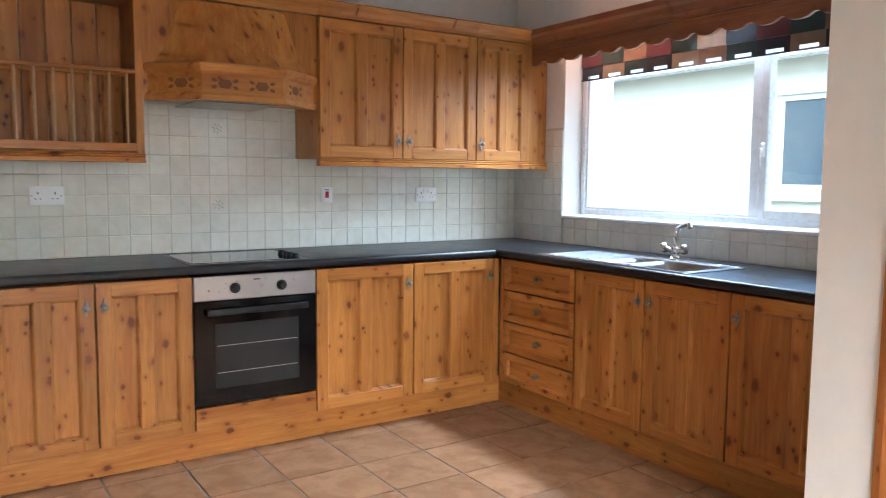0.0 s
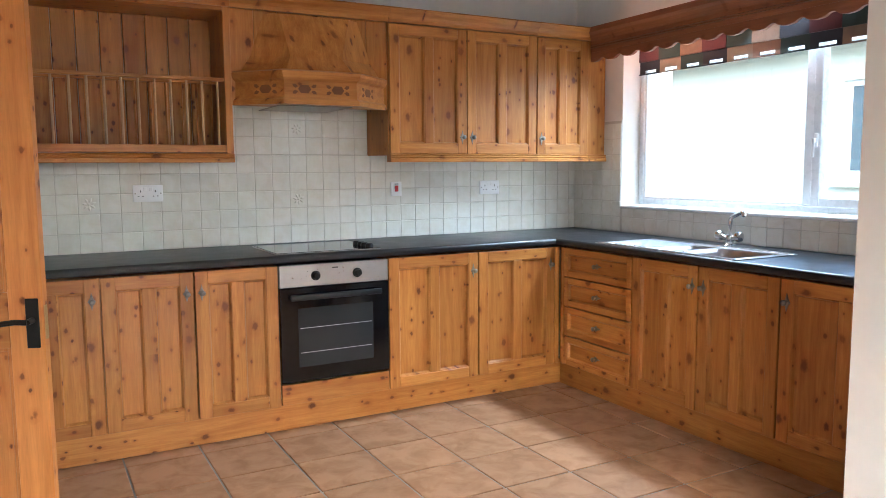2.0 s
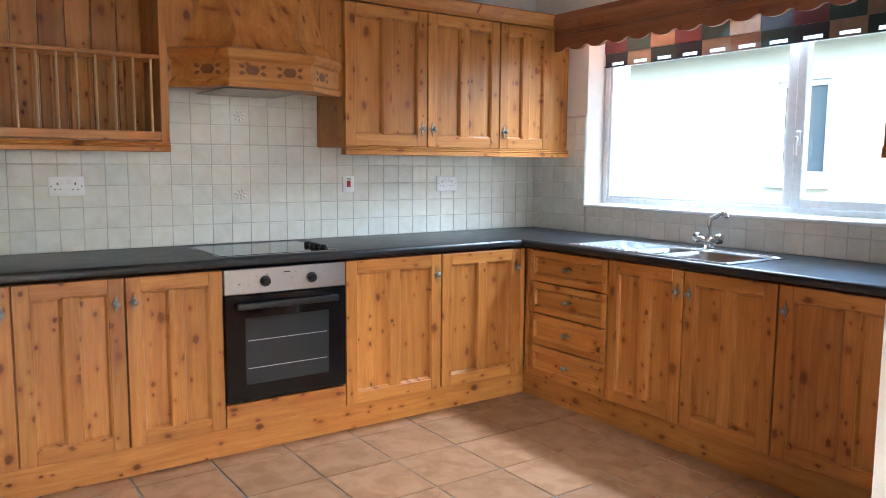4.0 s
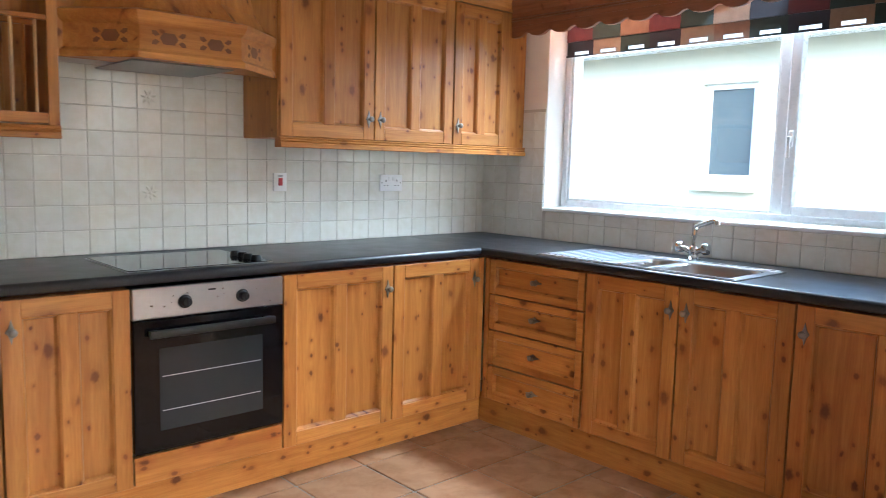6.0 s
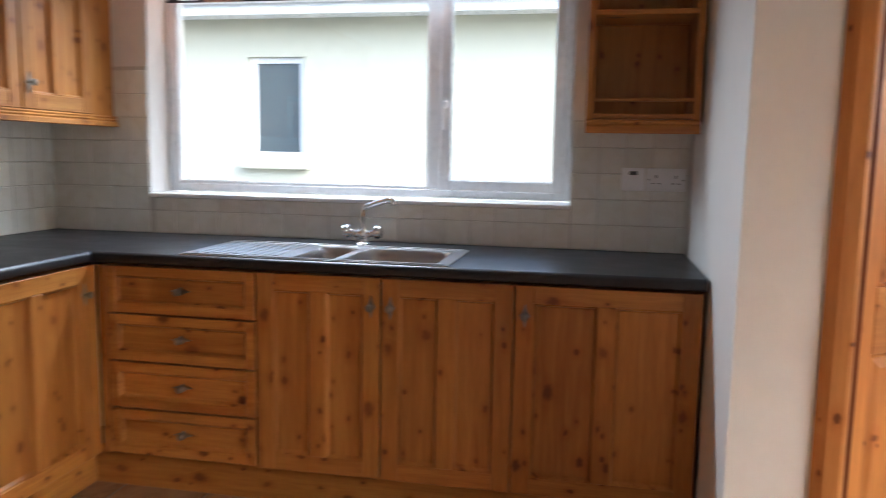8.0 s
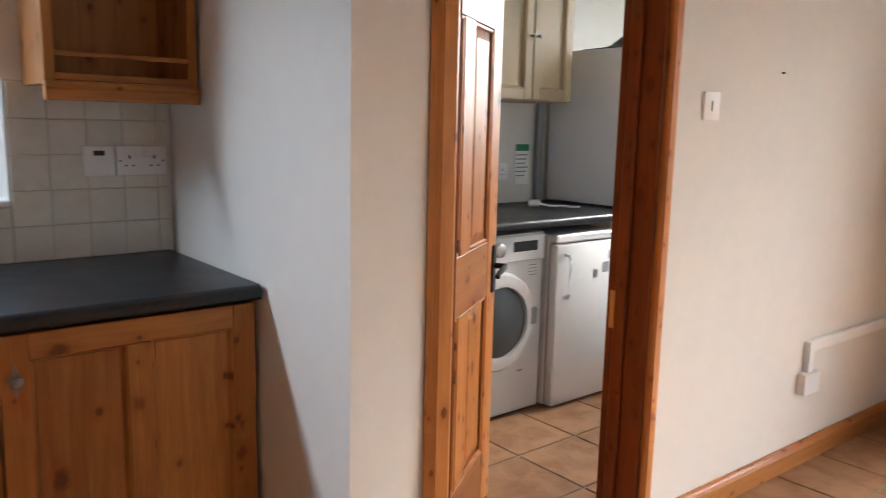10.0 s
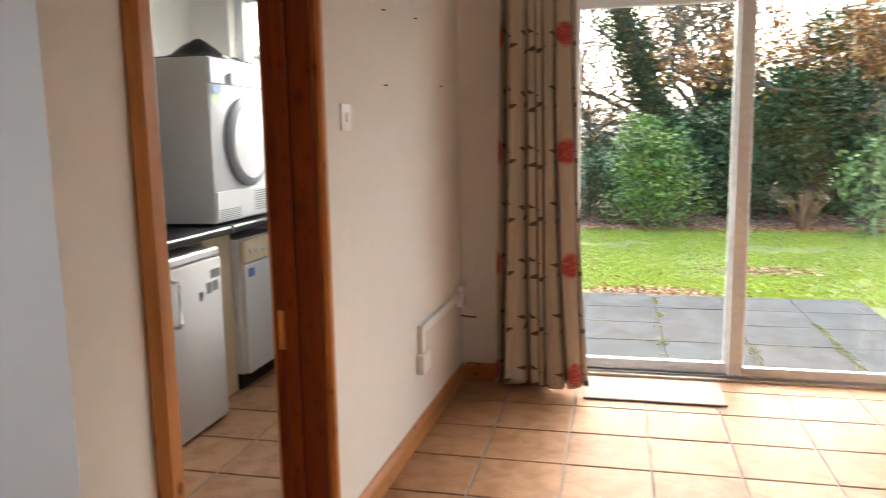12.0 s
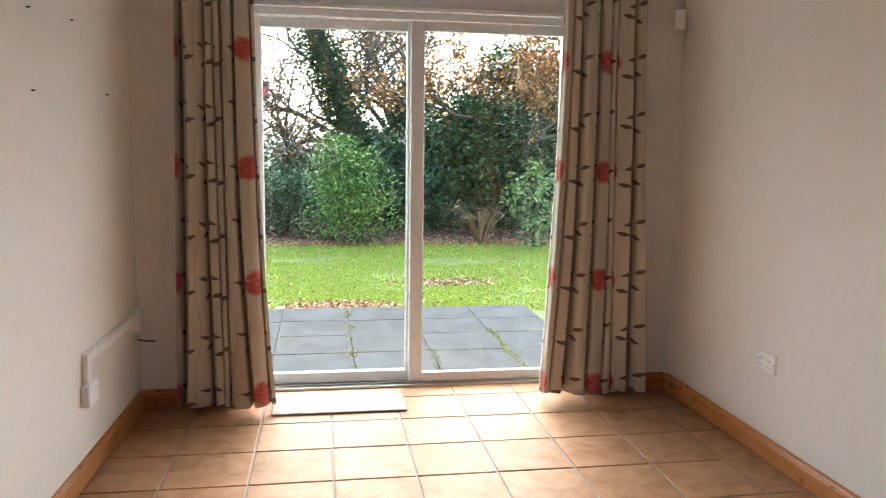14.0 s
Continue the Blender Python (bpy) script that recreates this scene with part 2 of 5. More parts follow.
def lathe(bm, profile, centre=(0, 0, 0), axis="z", n=20):
    """Turn a profile of (radius, height) about an axis through centre."""
    rings = []
    for r, h in profile:
        ring = []
        for i in range(n):
            a = 2 * math.pi * i / n
            u, v = r * math.cos(a), r * math.sin(a)
            co = {"z": (u, v, h), "y": (u, h, -v), "x": (h, u, v)}[axis]
            ring.append(bm.verts.new(Vector(centre) + Vector(co)))
        rings.append(ring)
    for a, b in zip(rings, rings[1:]):
        for i in range(n):
            j = (i + 1) % n
            bm.faces.new((a[i], a[j], b[j], b[i]))
    bm.faces.new(rings[0][::-1])
    bm.faces.new(rings[-1])
    return bm


def tube(bm, points, r, n=10):
    """A round bar along points."""
    pts = [Vector(p) for p in points]
    rings = []
    for i, p in enumerate(pts):
        d = (pts[min(i + 1, len(pts) - 1)] - pts[max(i - 1, 0)]).normalized()
        turn = d.to_track_quat("Z", "Y").to_matrix()
        rings.append([bm.verts.new(p + turn @ Vector((r * math.cos(2 * math.pi * k / n), r * math.sin(2 * math.pi * k / n), 0))) for k in range(n)])
    for a, b in zip(rings, rings[1:]):
        for i in range(n):
            j = (i + 1) % n
            bm.faces.new((a[i], a[j], b[j], b[i]))
    bm.faces.new(rings[0][::-1])
    bm.faces.new(rings[-1])
    return bm


def extrude_profile(bm, profile, x0, x1):
    """A profile of (y, z) points, anticlockwise seen from +x, run from x0 to x1."""
    a = [bm.verts.new((x0, y, z)) for y, z in profile]
    b = [bm.verts.new((x1, y, z)) for y, z in profile]
    n = len(profile)
    for i in range(n):
        j = (i + 1) % n
        bm.faces.new((a[i], a[j], b[j], b[i]))
    bm.faces.new(a[::-1])
    bm.faces.new(b)
    return bm


def prism(bm, outline, z0, z1):
    """An outline of (x, y) points raised from z0 to z1."""
    a = [bm.verts.new((x, y, z0)) for x, y in outline]
    b = [bm.verts.new((x, y, z1)) for x, y in outline]
    n = len(outline)
    for i in range(n):
        j = (i + 1) % n
        bm.faces.new((a[i], a[j], b[j], b[i]))
    bm.faces.new(a[::-1])
    bm.faces.new(b)
    return bm


def mesh_of(name, bm, material, smooth=False):
    bmesh.ops.recalc_face_normals(bm, faces=bm.faces)
    me = bpy.data.meshes.new(name)
    bm.to_mesh(me)
    bm.free()
    me.materials.append(material)
    if smooth:
        for p in me.polygons:
            p.use_smooth = True
        me.set_sharp_from_angle(angle=radians(38))
    return me


def part(name, bm, material, parent=None, label="", smooth=False):
    ob = new(name, mesh_of(name, bm, material, smooth))
    if parent is not None:
        ob.parent = parent
    return tagged(ob, label)


def thing(name, m, label, category, group="", kind=""):
    """An empty at the base of a thing with parts."""
    ob = new(name)
    ob.empty_display_size = 0.05
    ob.matrix_basis = m
    return tagged(ob, label, category, group, kind)


def structure(name, bm, material, label, category, smooth=False):
    return tagged(part(name, bm, material, smooth=smooth), label, category, kind="structure")

# ---- the rooms ----
H = 2.5
PX = -1.017          # kitchen face of the wall to the utility room
SY = -5.83          # inner face of the patio doors' frame and of the utility's garden wall
SW = -5.59          # inner face of the dining room's garden wall
SKEW = 0.025        # the dining partition runs a little out of square
WY = -2.705         # kitchen face of the wall beside the sink run
XR = -3.888          # dining wall
XK = -4.05          # kitchen's far wall



def on_partition(y):
    """x of the dining face of the partition at y."""
    return PX - SKEW * max(0.0, -3.83 - y)


structure("wall_north", boxes((-4.3, 0.9, 0.0, 0.2, -0.1, H)), M_WALL, "off-white painted plaster wall behind the cooker", "wall")
structure("wall_east", boxes((0, 0.3, -0.475, -0.0, -0.1, H), (0, 0.3, -2.71, -2.259, -0.1, H), (0, 0.3, -2.259, -0.475, -0.1, 1.05), (0, 0.3, -2.259, -0.475, 2.06, H)), M_WALL, "off-white painted plaster wall round the kitchen window", "wall")
structure("wall_partition", prism(boxes((PX, 0.3, -2.81, WY, -0.1, H), (PX, PX + 0.15, -2.969, -2.81, -0.1, H), (PX, PX + 0.15, -3.777, -2.969, 2.03, H)), [(PX, -3.777), (on_partition(SY), SY), (PX + 0.15, SY), (PX + 0.15, -3.777)], -0.1, H), M_WALL, "off-white painted plaster wall with a doorway to the utility room", "wall")
structure("wall_south", boxes((-4.3, -3.375, SY - 0.3, SW, -0.1, H), (-1.585, PX + 0.02, SY - 0.3, SW, -0.1, H), (PX + 0.02, -0.75, SY - 0.3, SY, -0.1, H), (-3.375, -1.585, SY - 0.3, SW, 2.3, H), (0.34, 0.9, SY - 0.3, SY, -0.1, H), (-0.75, 0.34, SY - 0.3, SY, -0.1, 1.25), (-0.75, 0.34, SY - 0.3, SY, 2.15, H)), M_WALL, "cream painted plaster wall round the patio doors", "wall")
structure("wall_west", boxes((XR - 0.25, XR, SY, -2.95, -0.1, H)), M_WALL, "cream painted plaster dining wall with a socket", "wall")
structure("wall_west_kitchen", boxes((XK - 0.15, XK, -1.13, 0.0, -0.1, H), (XK - 0.15, XK, -2.95, -1.98, -0.1, H), (XK - 0.15, XK, -1.98, -1.13, 2.03, H), (XK, XR, -2.95, -2.8, -0.1, H), (XK - 1.25, XK - 1.15, -2.6, -0.6, -0.1, H)), M_WALL, "off-white painted plaster wall with the hall doorway", "wall")
structure("wall_utility", boxes((0.58, 0.73, SY, -2.81, -0.1, H)), M_WALL, "white painted wall behind the utility worktop", "wall")
structure("ceiling", boxes((-5.4, 0.95, SY - 0.3, 0.2, H, H + 0.12)), M_CEIL, "plain white painted plaster ceiling", "ceiling")
floor = structure("floor", boxes((-5.4, 0.58, SY + 0.0, 0.0, -0.1, -0.005)), M_FLOORGROUT, "terracotta tiled floor with grey grout", "floor")


def skirting(name, x0, x1, y0, y1):
    """A moulded pine baseboard between two points of a wall, its face to the room's middle."""
    bm = bmesh.new()
    prof = [(0, 0), (-0.018, 0), (-0.018, 0.066), (-0.013, 0.078), (-0.008, 0.085), (-0.006, 0.094), (0, 0.094)]
    L = math.hypot(x1 - x0, y1 - y0)
    extrude_profile(bm, prof, 0, L)
    ob = structure(name, bm, M_DOOR_X, "varnished knotty pine baseboard along the wall", "baseboard")
    ob.matrix_basis = pose(x0, y0, 0.001, 0, 0, math.degrees(math.atan2(y1 - y0, x1 - x0)))
    return ob


skirting("baseboard", PX, on_partition(SW), -3.84, SW)
skirting("baseboard", XR, XR, SW, -2.8)
skirting("baseboard", on_partition(SW) - 0.018, -1.585, SW, SW)
skirting("baseboard", -3.375, XR + 0.018, SW, SW)

# ---- doors between the rooms ----


def casing(name, y0, y1, top, x, out, depth, label, wide=1.0):
    """Pine lining and architraves of a doorway in a wall across x. out is the room's side, -1 or 1."""
    f = thing(name, pose(x, 0, 0), label, "door frame", kind="structure")
    d = -out * depth
    lo, hi = min(0, d), max(0, d)
    # lining parts carry the doorway's shade in their colour; upright architraves do not
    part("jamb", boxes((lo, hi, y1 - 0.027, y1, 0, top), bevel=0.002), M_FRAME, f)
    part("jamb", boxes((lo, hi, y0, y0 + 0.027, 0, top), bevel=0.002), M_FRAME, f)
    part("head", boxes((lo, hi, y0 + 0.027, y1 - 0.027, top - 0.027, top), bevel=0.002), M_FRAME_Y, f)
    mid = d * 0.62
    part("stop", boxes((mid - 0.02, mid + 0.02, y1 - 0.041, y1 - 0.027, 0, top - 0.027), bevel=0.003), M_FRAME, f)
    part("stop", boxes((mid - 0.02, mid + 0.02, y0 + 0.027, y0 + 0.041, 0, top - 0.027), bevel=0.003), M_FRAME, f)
    for side, base in ((out, 0.0), (-out, d)):
        for yy, sgn in ((y1, 1), (y0, -1)):
            bm = bmesh.new()
            prof = [(0, 0), (0.06, 0), (0.062, 0.006), (0.05, 0.012), (0.04, 0.018), (0.012, 0.02), (0.004, 0.014), (0, 0.008)]
            prism(bm, [(base + side * b, yy - sgn * 0.012 + sgn * a) for a, b in [(a * (wide if sgn > 0 and side == out else 1.0), b) for a, b in prof]], 0, top + 0.05)
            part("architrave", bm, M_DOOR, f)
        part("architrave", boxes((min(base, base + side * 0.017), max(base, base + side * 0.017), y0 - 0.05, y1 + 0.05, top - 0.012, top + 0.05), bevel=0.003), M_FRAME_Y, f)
    return f


frame_u = casing("door_frame_1", -3.777, -2.969, 2.03, PX, -1, 0.15, "varnished red-brown pine door frame to the utility room", 1.25)
part("strike_plate", boxes((0.114, 0.139, -3.7515, -3.749, 0.68, 0.80), (0.122, 0.131, -3.750, -3.747, 0.715, 0.765)), M_BRASS, frame_u, "dull brass strike plate")
frame_h = casing("door_frame_2", -1.98, -1.13, 2.03, XK, 1, 0.15, "varnished pine door frame to the hall")


def panel_door(name, m, w, h, t, handle_z, label, swap):
    """A six-panel pine door leaf, hinged at its origin, running along +x; faces at y = 0 and y = t."""
    d = thing(name, m, label, "door", kind="structure")
    st = 0.105
    rails = [(0.0, 0.2), (0.74, 0.92), (1.585, 1.715), (h - 0.115, h)]
    for a, b in ((0, st), (w - st, w)):
        part("stile", boxes((a, b, 0, t, 0, h), bevel=0.003), M_DOOR, d)
    for a, b in zip(rails, rails[1:]):
        part("muntin", boxes((w / 2 - 0.05, w / 2 + 0.05, 0.0005, t - 0.0005, a[1], b[0]), bevel=0.002), M_DOOR, d)
    for a, b in rails:
        part("rail", boxes((st, w - st, 0.0005, t - 0.0005, a, b), bevel=0.002), M_DOOR_X, d)
    for a, b in zip(rails, rails[1:]):
        for x0, x1 in ((st, w / 2 - 0.05), (w / 2 + 0.05, w - st)):
            z0, z1 = a[1], b[0]
            bm = bmesh.new()
            box(bm, x0, x1, t / 2 - 0.005, t / 2 + 0.005, z0, z1)
            # raised field with sloping margins on both faces
            for y0, y1 in ((t / 2 - 0.005, 0.007), (t / 2 + 0.005, t - 0.007)):
                o = [bm.verts.new((x, y0, z)) for x, z in ((x0 + 0.014, z0 + 0.014), (x1 - 0.014, z0 + 0.014), (x1 - 0.014, z1 - 0.014), (x0 + 0.014, z1 - 0.014))]
                i = [bm.verts.new((x, y1, z)) for x, z in ((x0 + 0.042, z0 + 0.042), (x1 - 0.042, z0 + 0.042), (x1 - 0.042, z1 - 0.042), (x0 + 0.042, z1 - 0.042))]
                for k in range(4):
                    bm.faces.new((o[k], o[(k + 1) % 4], i[(k + 1) % 4], i[k]))
                bm.faces.new(i)
            # bead round the panel
            for y0, y1 in ((0.003, 0.012), (t - 0.012, t - 0.003)):
                box(bm, x0, x0 + 0.012, y0, y1, z0, z1, 0.003)
                box(bm, x1 - 0.012, x1, y0, y1, z0, z1, 0.003)
                box(bm, x0 + 0.012, x1 - 0.012, y0, y1, z0, z0 + 0.012, 0.003)
                box(bm, x0 + 0.012, x1 - 0.012, y0, y1, z1 - 0.012, z1, 0.003)
            part("panel", bm, M_DOOR, d)
    for y, s in ((0, -1), (t, 1)):
        bm = boxes((w - 0.052, w - 0.012, min(y, y + s * 0.006), max(y, y + s * 0.006), handle_z - 0.08, handle_z + 0.08), bevel=0.002)
        hd = part("handle_plate", bm, M_IRON, d, "black iron latch plate")
        bm = bmesh.new()
        yy = y + s * 0.006
        cyl(bm, (w - 0.032, yy, handle_z + 0.01), (w - 0.032, yy + s * 0.04, handle_z + 0.01), 0.01, 0.009, 12)
        tube(bm, [(w - 0.032, yy + s * 0.038, handle_z + 0.01), (w - 0.067, yy + s * 0.044, handle_z + 0.013), (w - 0.102, yy + s * 0.043, handle_z + 0.009), (w - 0.132, yy + s * 0.04, handle_z + 0.004), (w - 0.147, yy + s * 0.039, handle_z - 0.006)], 0.009, 8)
        part("lever", bm, M_IRON, hd, smooth=True)
    part("latch_plate", boxes((w - 0.0005, w + 0.002, t / 2 - 0.011, t / 2 + 0.011, handle_z - 0.055, handle_z + 0.055)), M_BRASS, d)
    return d


a = math.degrees(math.atan2(-0.63, 0.40))
panel_door("door_1", pose(-0.885, -3.0, 0.006, 0, 0, a), 0.73, 1.99, 0.04, 0.82, "varnished six-panel pine door ajar into the utility room", False)
panel_door("door_2", pose(-4.01, -1.19, 0.006, 0, 0, -22), 0.762, 1.99, 0.04, 0.82, "varnished six-panel pine door standing open in the kitchen", False)

# ---- kitchen cabinets ----


def knob(parent, x, z, y=0.0, across=False):
    bm = bmesh.new()
    L, W = 0.04, 0.008
    pts = [(0, L), (W * 0.6, L * 0.55), (W, L * 0.3), (W * 2.1, 0), (W, -L * 0.3), (W * 0.6, -L * 0.55), (0, -L), (-W * 0.6, -L * 0.55), (-W, -L * 0.3), (-W * 2.1, 0), (-W, L * 0.3), (-W * 0.6, L * 0.55)]
    if across:
        pts = [(b, a) for a, b in pts]
    lo = [bm.verts.new((x + u, y, z + v)) for u, v in pts]
    hi = [bm.verts.new((x + u * 0.85, y - 0.004, z + v * 0.95)) for u, v in pts]
    for i in range(12):
        j = (i + 1) % 12
        bm.faces.new((lo[i], lo[j], hi[j], hi[i]))
    bm.faces.new(hi)
    lathe(bm, [(0.005, -0.003), (0.0045, -0.012), (0.008, -0.016), (0.0125, -0.021), (0.013, -0.026), (0.009, -0.031), (0.003, -0.033)], (x, y, z), "y", 14)
    return part("knob", bm, M_PEWTER, parent, "pewter knob on a pointed backplate", smooth=True)


def frame_door(cab, x0, x1, z0, z1, knob_at=None, mats=None, name="door", split=True, stile=0.058):
    """A shaker-like door with one or two sunk panels, its face at y = -0.022."""
    g = 0.0034
    x0, x1 = x0 + g, x1 - g
    up, across = mats or (M_PINE, M_PINE_X)
    xm, hw = (x0 + x1) / 2, 0.028
    door = part(name, boxes((x0 + 0.004, x1 - 0.004, -0.004, -0.0005, z0 + 0.004, z1 - 0.004)), up, cab)
    for a, b in ((x0, x0 + stile), (x1 - stile, x1)):
        part("stile", boxes((a, b, -0.022, -0.0008, z0, z1), bevel=0.0022), up, door)
    if split:
        part("muntin", boxes((xm - hw, xm + hw, -0.0215, -0.001, z0 + stile, z1 - stile), bevel=0.0022), up, door)
    for a, b in ((z0, z0 + stile), (z1 - stile, z1)):
        part("rail", boxes((x0 + stile, x1 - stile, -0.0215, -0.001, a, b), bevel=0.0022), across, door)
    fields = [(x0 + stile, xm - hw), (xm + hw, x1 - stile)] if split else [(x0 + stile, x1 - stile)]
    for a, b in fields:
        bm = bmesh.new()
        c, e = z0 + stile, z1 - stile
        # sloped moulding round a sunk field
        rings = []
        for inset, y in ((0.0, -0.0185), (0.004, -0.017), (0.01, -0.006), (0.012, -0.0045)):
            rings.append([bm.verts.new(v) for v in ((a + inset, y, c + inset), (b - inset, y, c + inset), (b - inset, y, e - inset), (a + inset, y, e - inset))])
        for r, s in zip(rings, rings[1:]):
            for k in range(4):
                bm.faces.new((r[k], r[(k + 1) % 4], s[(k + 1) % 4], s[k]))
        bm.faces.new(rings[-1])
        part("panel", bm, up, door)
    if knob_at:
        knob(door, x0 + 0.03 if knob_at[0] == "l" else x1 - 0.03, knob_at[1], -0.022)
    return door


def carcass(cab, w, d, z0, z1, mat, t=0.018):
    part("body", boxes((0, t, 0.001, d, z0, z1), (w - t, w, 0.001, d, z0, z1), (t, w - t, 0.001, d, z0, z0 + t), (t, w - t, d - 0.008, d, z0 + t, z1), (t, w - t, 0.001, d, z1 - t, z1)), mat, cab)


def base_unit(m, w, doors, label, name="base_cabinet", z0=0.15, z1=0.845, depth=0.56):
    cab = thing(name, m, label, "cabinet", "pine base cabinets")
    carcass(cab, w, depth, z0, z1, M_PINE)
    n = len(doors)
    for i, k in enumerate(doors):
        frame_door(cab, w * i / n, w * (i + 1) / n, z0, z1, (k, z1 - 0.098))
    return cab


FY = -0.603         # carcass front of the cooker run; the doors stand 22 mm proud
N = lambda x: pose(x, FY, 0)
base_unit(N(-3.866), 0.79, "lr", "knotty pine base cabinet with two panelled doors")
base_unit(N(-3.076), 0.789, "rl", "pale knotty pine base cabinet beside the oven")
base_unit(N(-1.706), 0.547, "r", "knotty pine base cabinet with one wide door")
base_unit(N(-1.157), 0.525, "r", "knotty pine corner cabinet with one wide door")

corner = [o for o in scene.objects if o.name.startswith("base_cabinet")][-1]
part("corner_filler", boxes((0.526, 0.5585, -0.02, 0.0, 0.15, 0.845), bevel=0.002), M_PINE, corner)

FX = -0.573
E_ = lambda y: pose(FX, y, 0, 0, 0, -90)
drawers = thing("drawer_unit", E_(-0.655), "knotty pine unit of four drawers in the corner", "drawers", "pine base cabinets")
carcass(drawers, 0.573, 0.55, 0.15, 0.845, M_PINE)
part("corner_post", boxes((-0.03, 0.0, -0.02, 0.02, 0.15, 0.845), bevel=0.002), M_PINE, drawers)
for i in range(4):
    z0 = 0.15 + i * 0.17425
    f = frame_door(drawers, 0.002, 0.571, z0 + 0.003, z0 + 0.1705, None, (M_PINE_X, M_PINE_X), "drawer_front", False, 0.034)
    knob(f, 0.2865, z0 + 0.088, -0.012, True)
base_unit(E_(-1.229), 0.885, "rl", "knotty pine sink cabinet with two panelled doors")
base_unit(E_(-2.115), 0.578, "l", "knotty pine base cabinet at the worktop's end")

# plinths
tagged(part("plinth", boxes((-3.86, -0.525, -0.545, -0.527, 0.001, 0.148), bevel=0.002), M_PINE_X), "knotty pine plinth board under the cooker run", "plinth")
tagged(part("plinth", boxes((-0.533, -0.515, -2.692, -0.548, 0.001, 0.148), bevel=0.002), M_PINE_Y), "knotty pine plinth board under the sink run", "plinth")

# ---- worktops ----


def worktop(name, m, L, label, cutouts=()):
    """Rounded laminate worktop along x; front at y = -0.63, wall at y = 0."""
    prof = [(-0.002, 0.857), (-0.002, 0.895)]
    r = 0.016
    for k in range(6):
        a = math.pi / 2 * k / 5
        prof.append((-0.63 + r - r * math.sin(a), 0.895 - r + r * math.cos(a)))
    for k in range(4):
        a = math.pi / 2 * k / 3
        prof.append((-0.63 + 0.01 - 0.01 * math.cos(a), 0.857 + 0.01 - 0.01 * math.sin(a)))
    bm = bmesh.new()
    if not cutouts:
        extrude_profile(bm, prof, 0, L)
    else:
        x0, x1, y0, y1 = cutouts
        extrude_profile(bm, prof, 0, x0)
        extrude_profile(bm, prof, x1, L)
        front = [(y0, 0.857), (y0, 0.895)] + prof[2:]
        extrude_profile(bm, front, x0, x1)
        box(bm, x0, x1, y1, -0.002, 0.857, 0.895)
    ob = part(name, bm, M_WORKTOP, smooth=True)
    ob.matrix_basis = m
    return tagged(ob, label, "worktop")


worktop("worktop", pose(-3.9, 0, 0), 3.288, "charcoal laminate worktop with rounded edge beside the hob")
worktop("worktop", pose(0, -0.001, 0, 0, 0, -90), 2.692, "charcoal laminate worktop round the steel sink", (1.345, 1.875, -0.545, -0.19))

# ---- oven and hob ----
oven = thing("built_in_oven", pose(-2.286, FY, 0), "built-in electric oven with steel fascia and black glass door", "oven")
W = 0.579
part("body", boxes((0.01, W - 0.01, 0.0, 0.5, 0.26, 0.84)), M_BLACK, oven)
part("fascia", boxes((0.002, W - 0.002, -0.024, 0.0, 0.735, 0.845), bevel=0.003), M_STEEL, oven, "brushed steel control fascia")
for kx in (0.185, 0.405):
    bm = bmesh.new()
    lathe(bm, [(0.024, -0.024), (0.024, -0.03), (0.019, -0.032), (0.017, -0.05), (0.015, -0.053)], (kx, 0, 0.787), "y", 24)
    box(bm, kx - 0.004, kx + 0.004, -0.056, -0.05, 0.771, 0.803, 0.001)
    part("control_knob", bm, M_BLACK, oven, smooth=True)
part("badge", boxes((0.272, 0.302, -0.0248, -0.024, 0.818, 0.824)), M_BLACK, oven)
part("marking", boxes((0.142, 0.146, -0.0246, -0.024, 0.808, 0.812), (0.136, 0.138, -0.0246, -0.024, 0.785, 0.789)), M_BLACK, oven)
door_o = part("oven_door", boxes((0.002, W - 0.002, -0.026, -0.001, 0.262, 0.732), bevel=0.003), M_BLACKGLASS, oven, "black glass oven door")
part("door_window", boxes((0.09, W - 0.09, -0.0268, -0.026, 0.335, 0.63), bevel=0.0003), glossy_black("tinted_oven_glass", (0.026, 0.028, 0.03), 0.04), door_o)
part("shelf", boxes((0.1, W - 0.1, -0.0272, -0.0268, 0.405, 0.4085), (0.1, W - 0.1, -0.0272, -0.0268, 0.528, 0.5315)), M_GREYPRINT, door_o, "wire shelf edge behind the glass")
bm = boxes((0.05, W - 0.05, -0.058, -0.044, 0.672, 0.7), bevel=0.005, segs=2)
box(bm, 0.055, 0.085, -0.046, -0.024, 0.676, 0.697, 0.002)
box(bm, W - 0.085, W - 0.055, -0.046, -0.024, 0.676, 0.697, 0.002)
part("handle", bm, M_BLACK, door_o, smooth=True)
tagged(part("oven_filler", boxes((-2.284, -1.708, FY - 0.02, FY, 0.151, 0.252), bevel=0.002), M_PINE_X), "knotty pine filler board below the oven", "filler panel")

hob = thing("ceramic_hob", pose(-2.283, -0.585, 0.895), "black ceramic glass hob set in the worktop", "hob")
part("trim", boxes((0, 0.555, 0, 0.45, 0.0, 0.004), bevel=0.0015), M_STEEL, hob, "thin steel trim")
part("glass", boxes((0.005, 0.55, 0.005, 0.445, 0.003, 0.006), bevel=0.001), M_BLACKGLASS, hob)
for i in range(4):
    bm = bmesh.new()
    lathe(bm, [(0.021, 0.006), (0.02, 0.018), (0.016, 0.026), (0.012, 0.027)], (0.515 - 0.004 * (i % 2), 0.06 + 0.055 * i, 0), "z", 18)
    part("control_knob", bm, M_BLACK, hob, smooth=True)

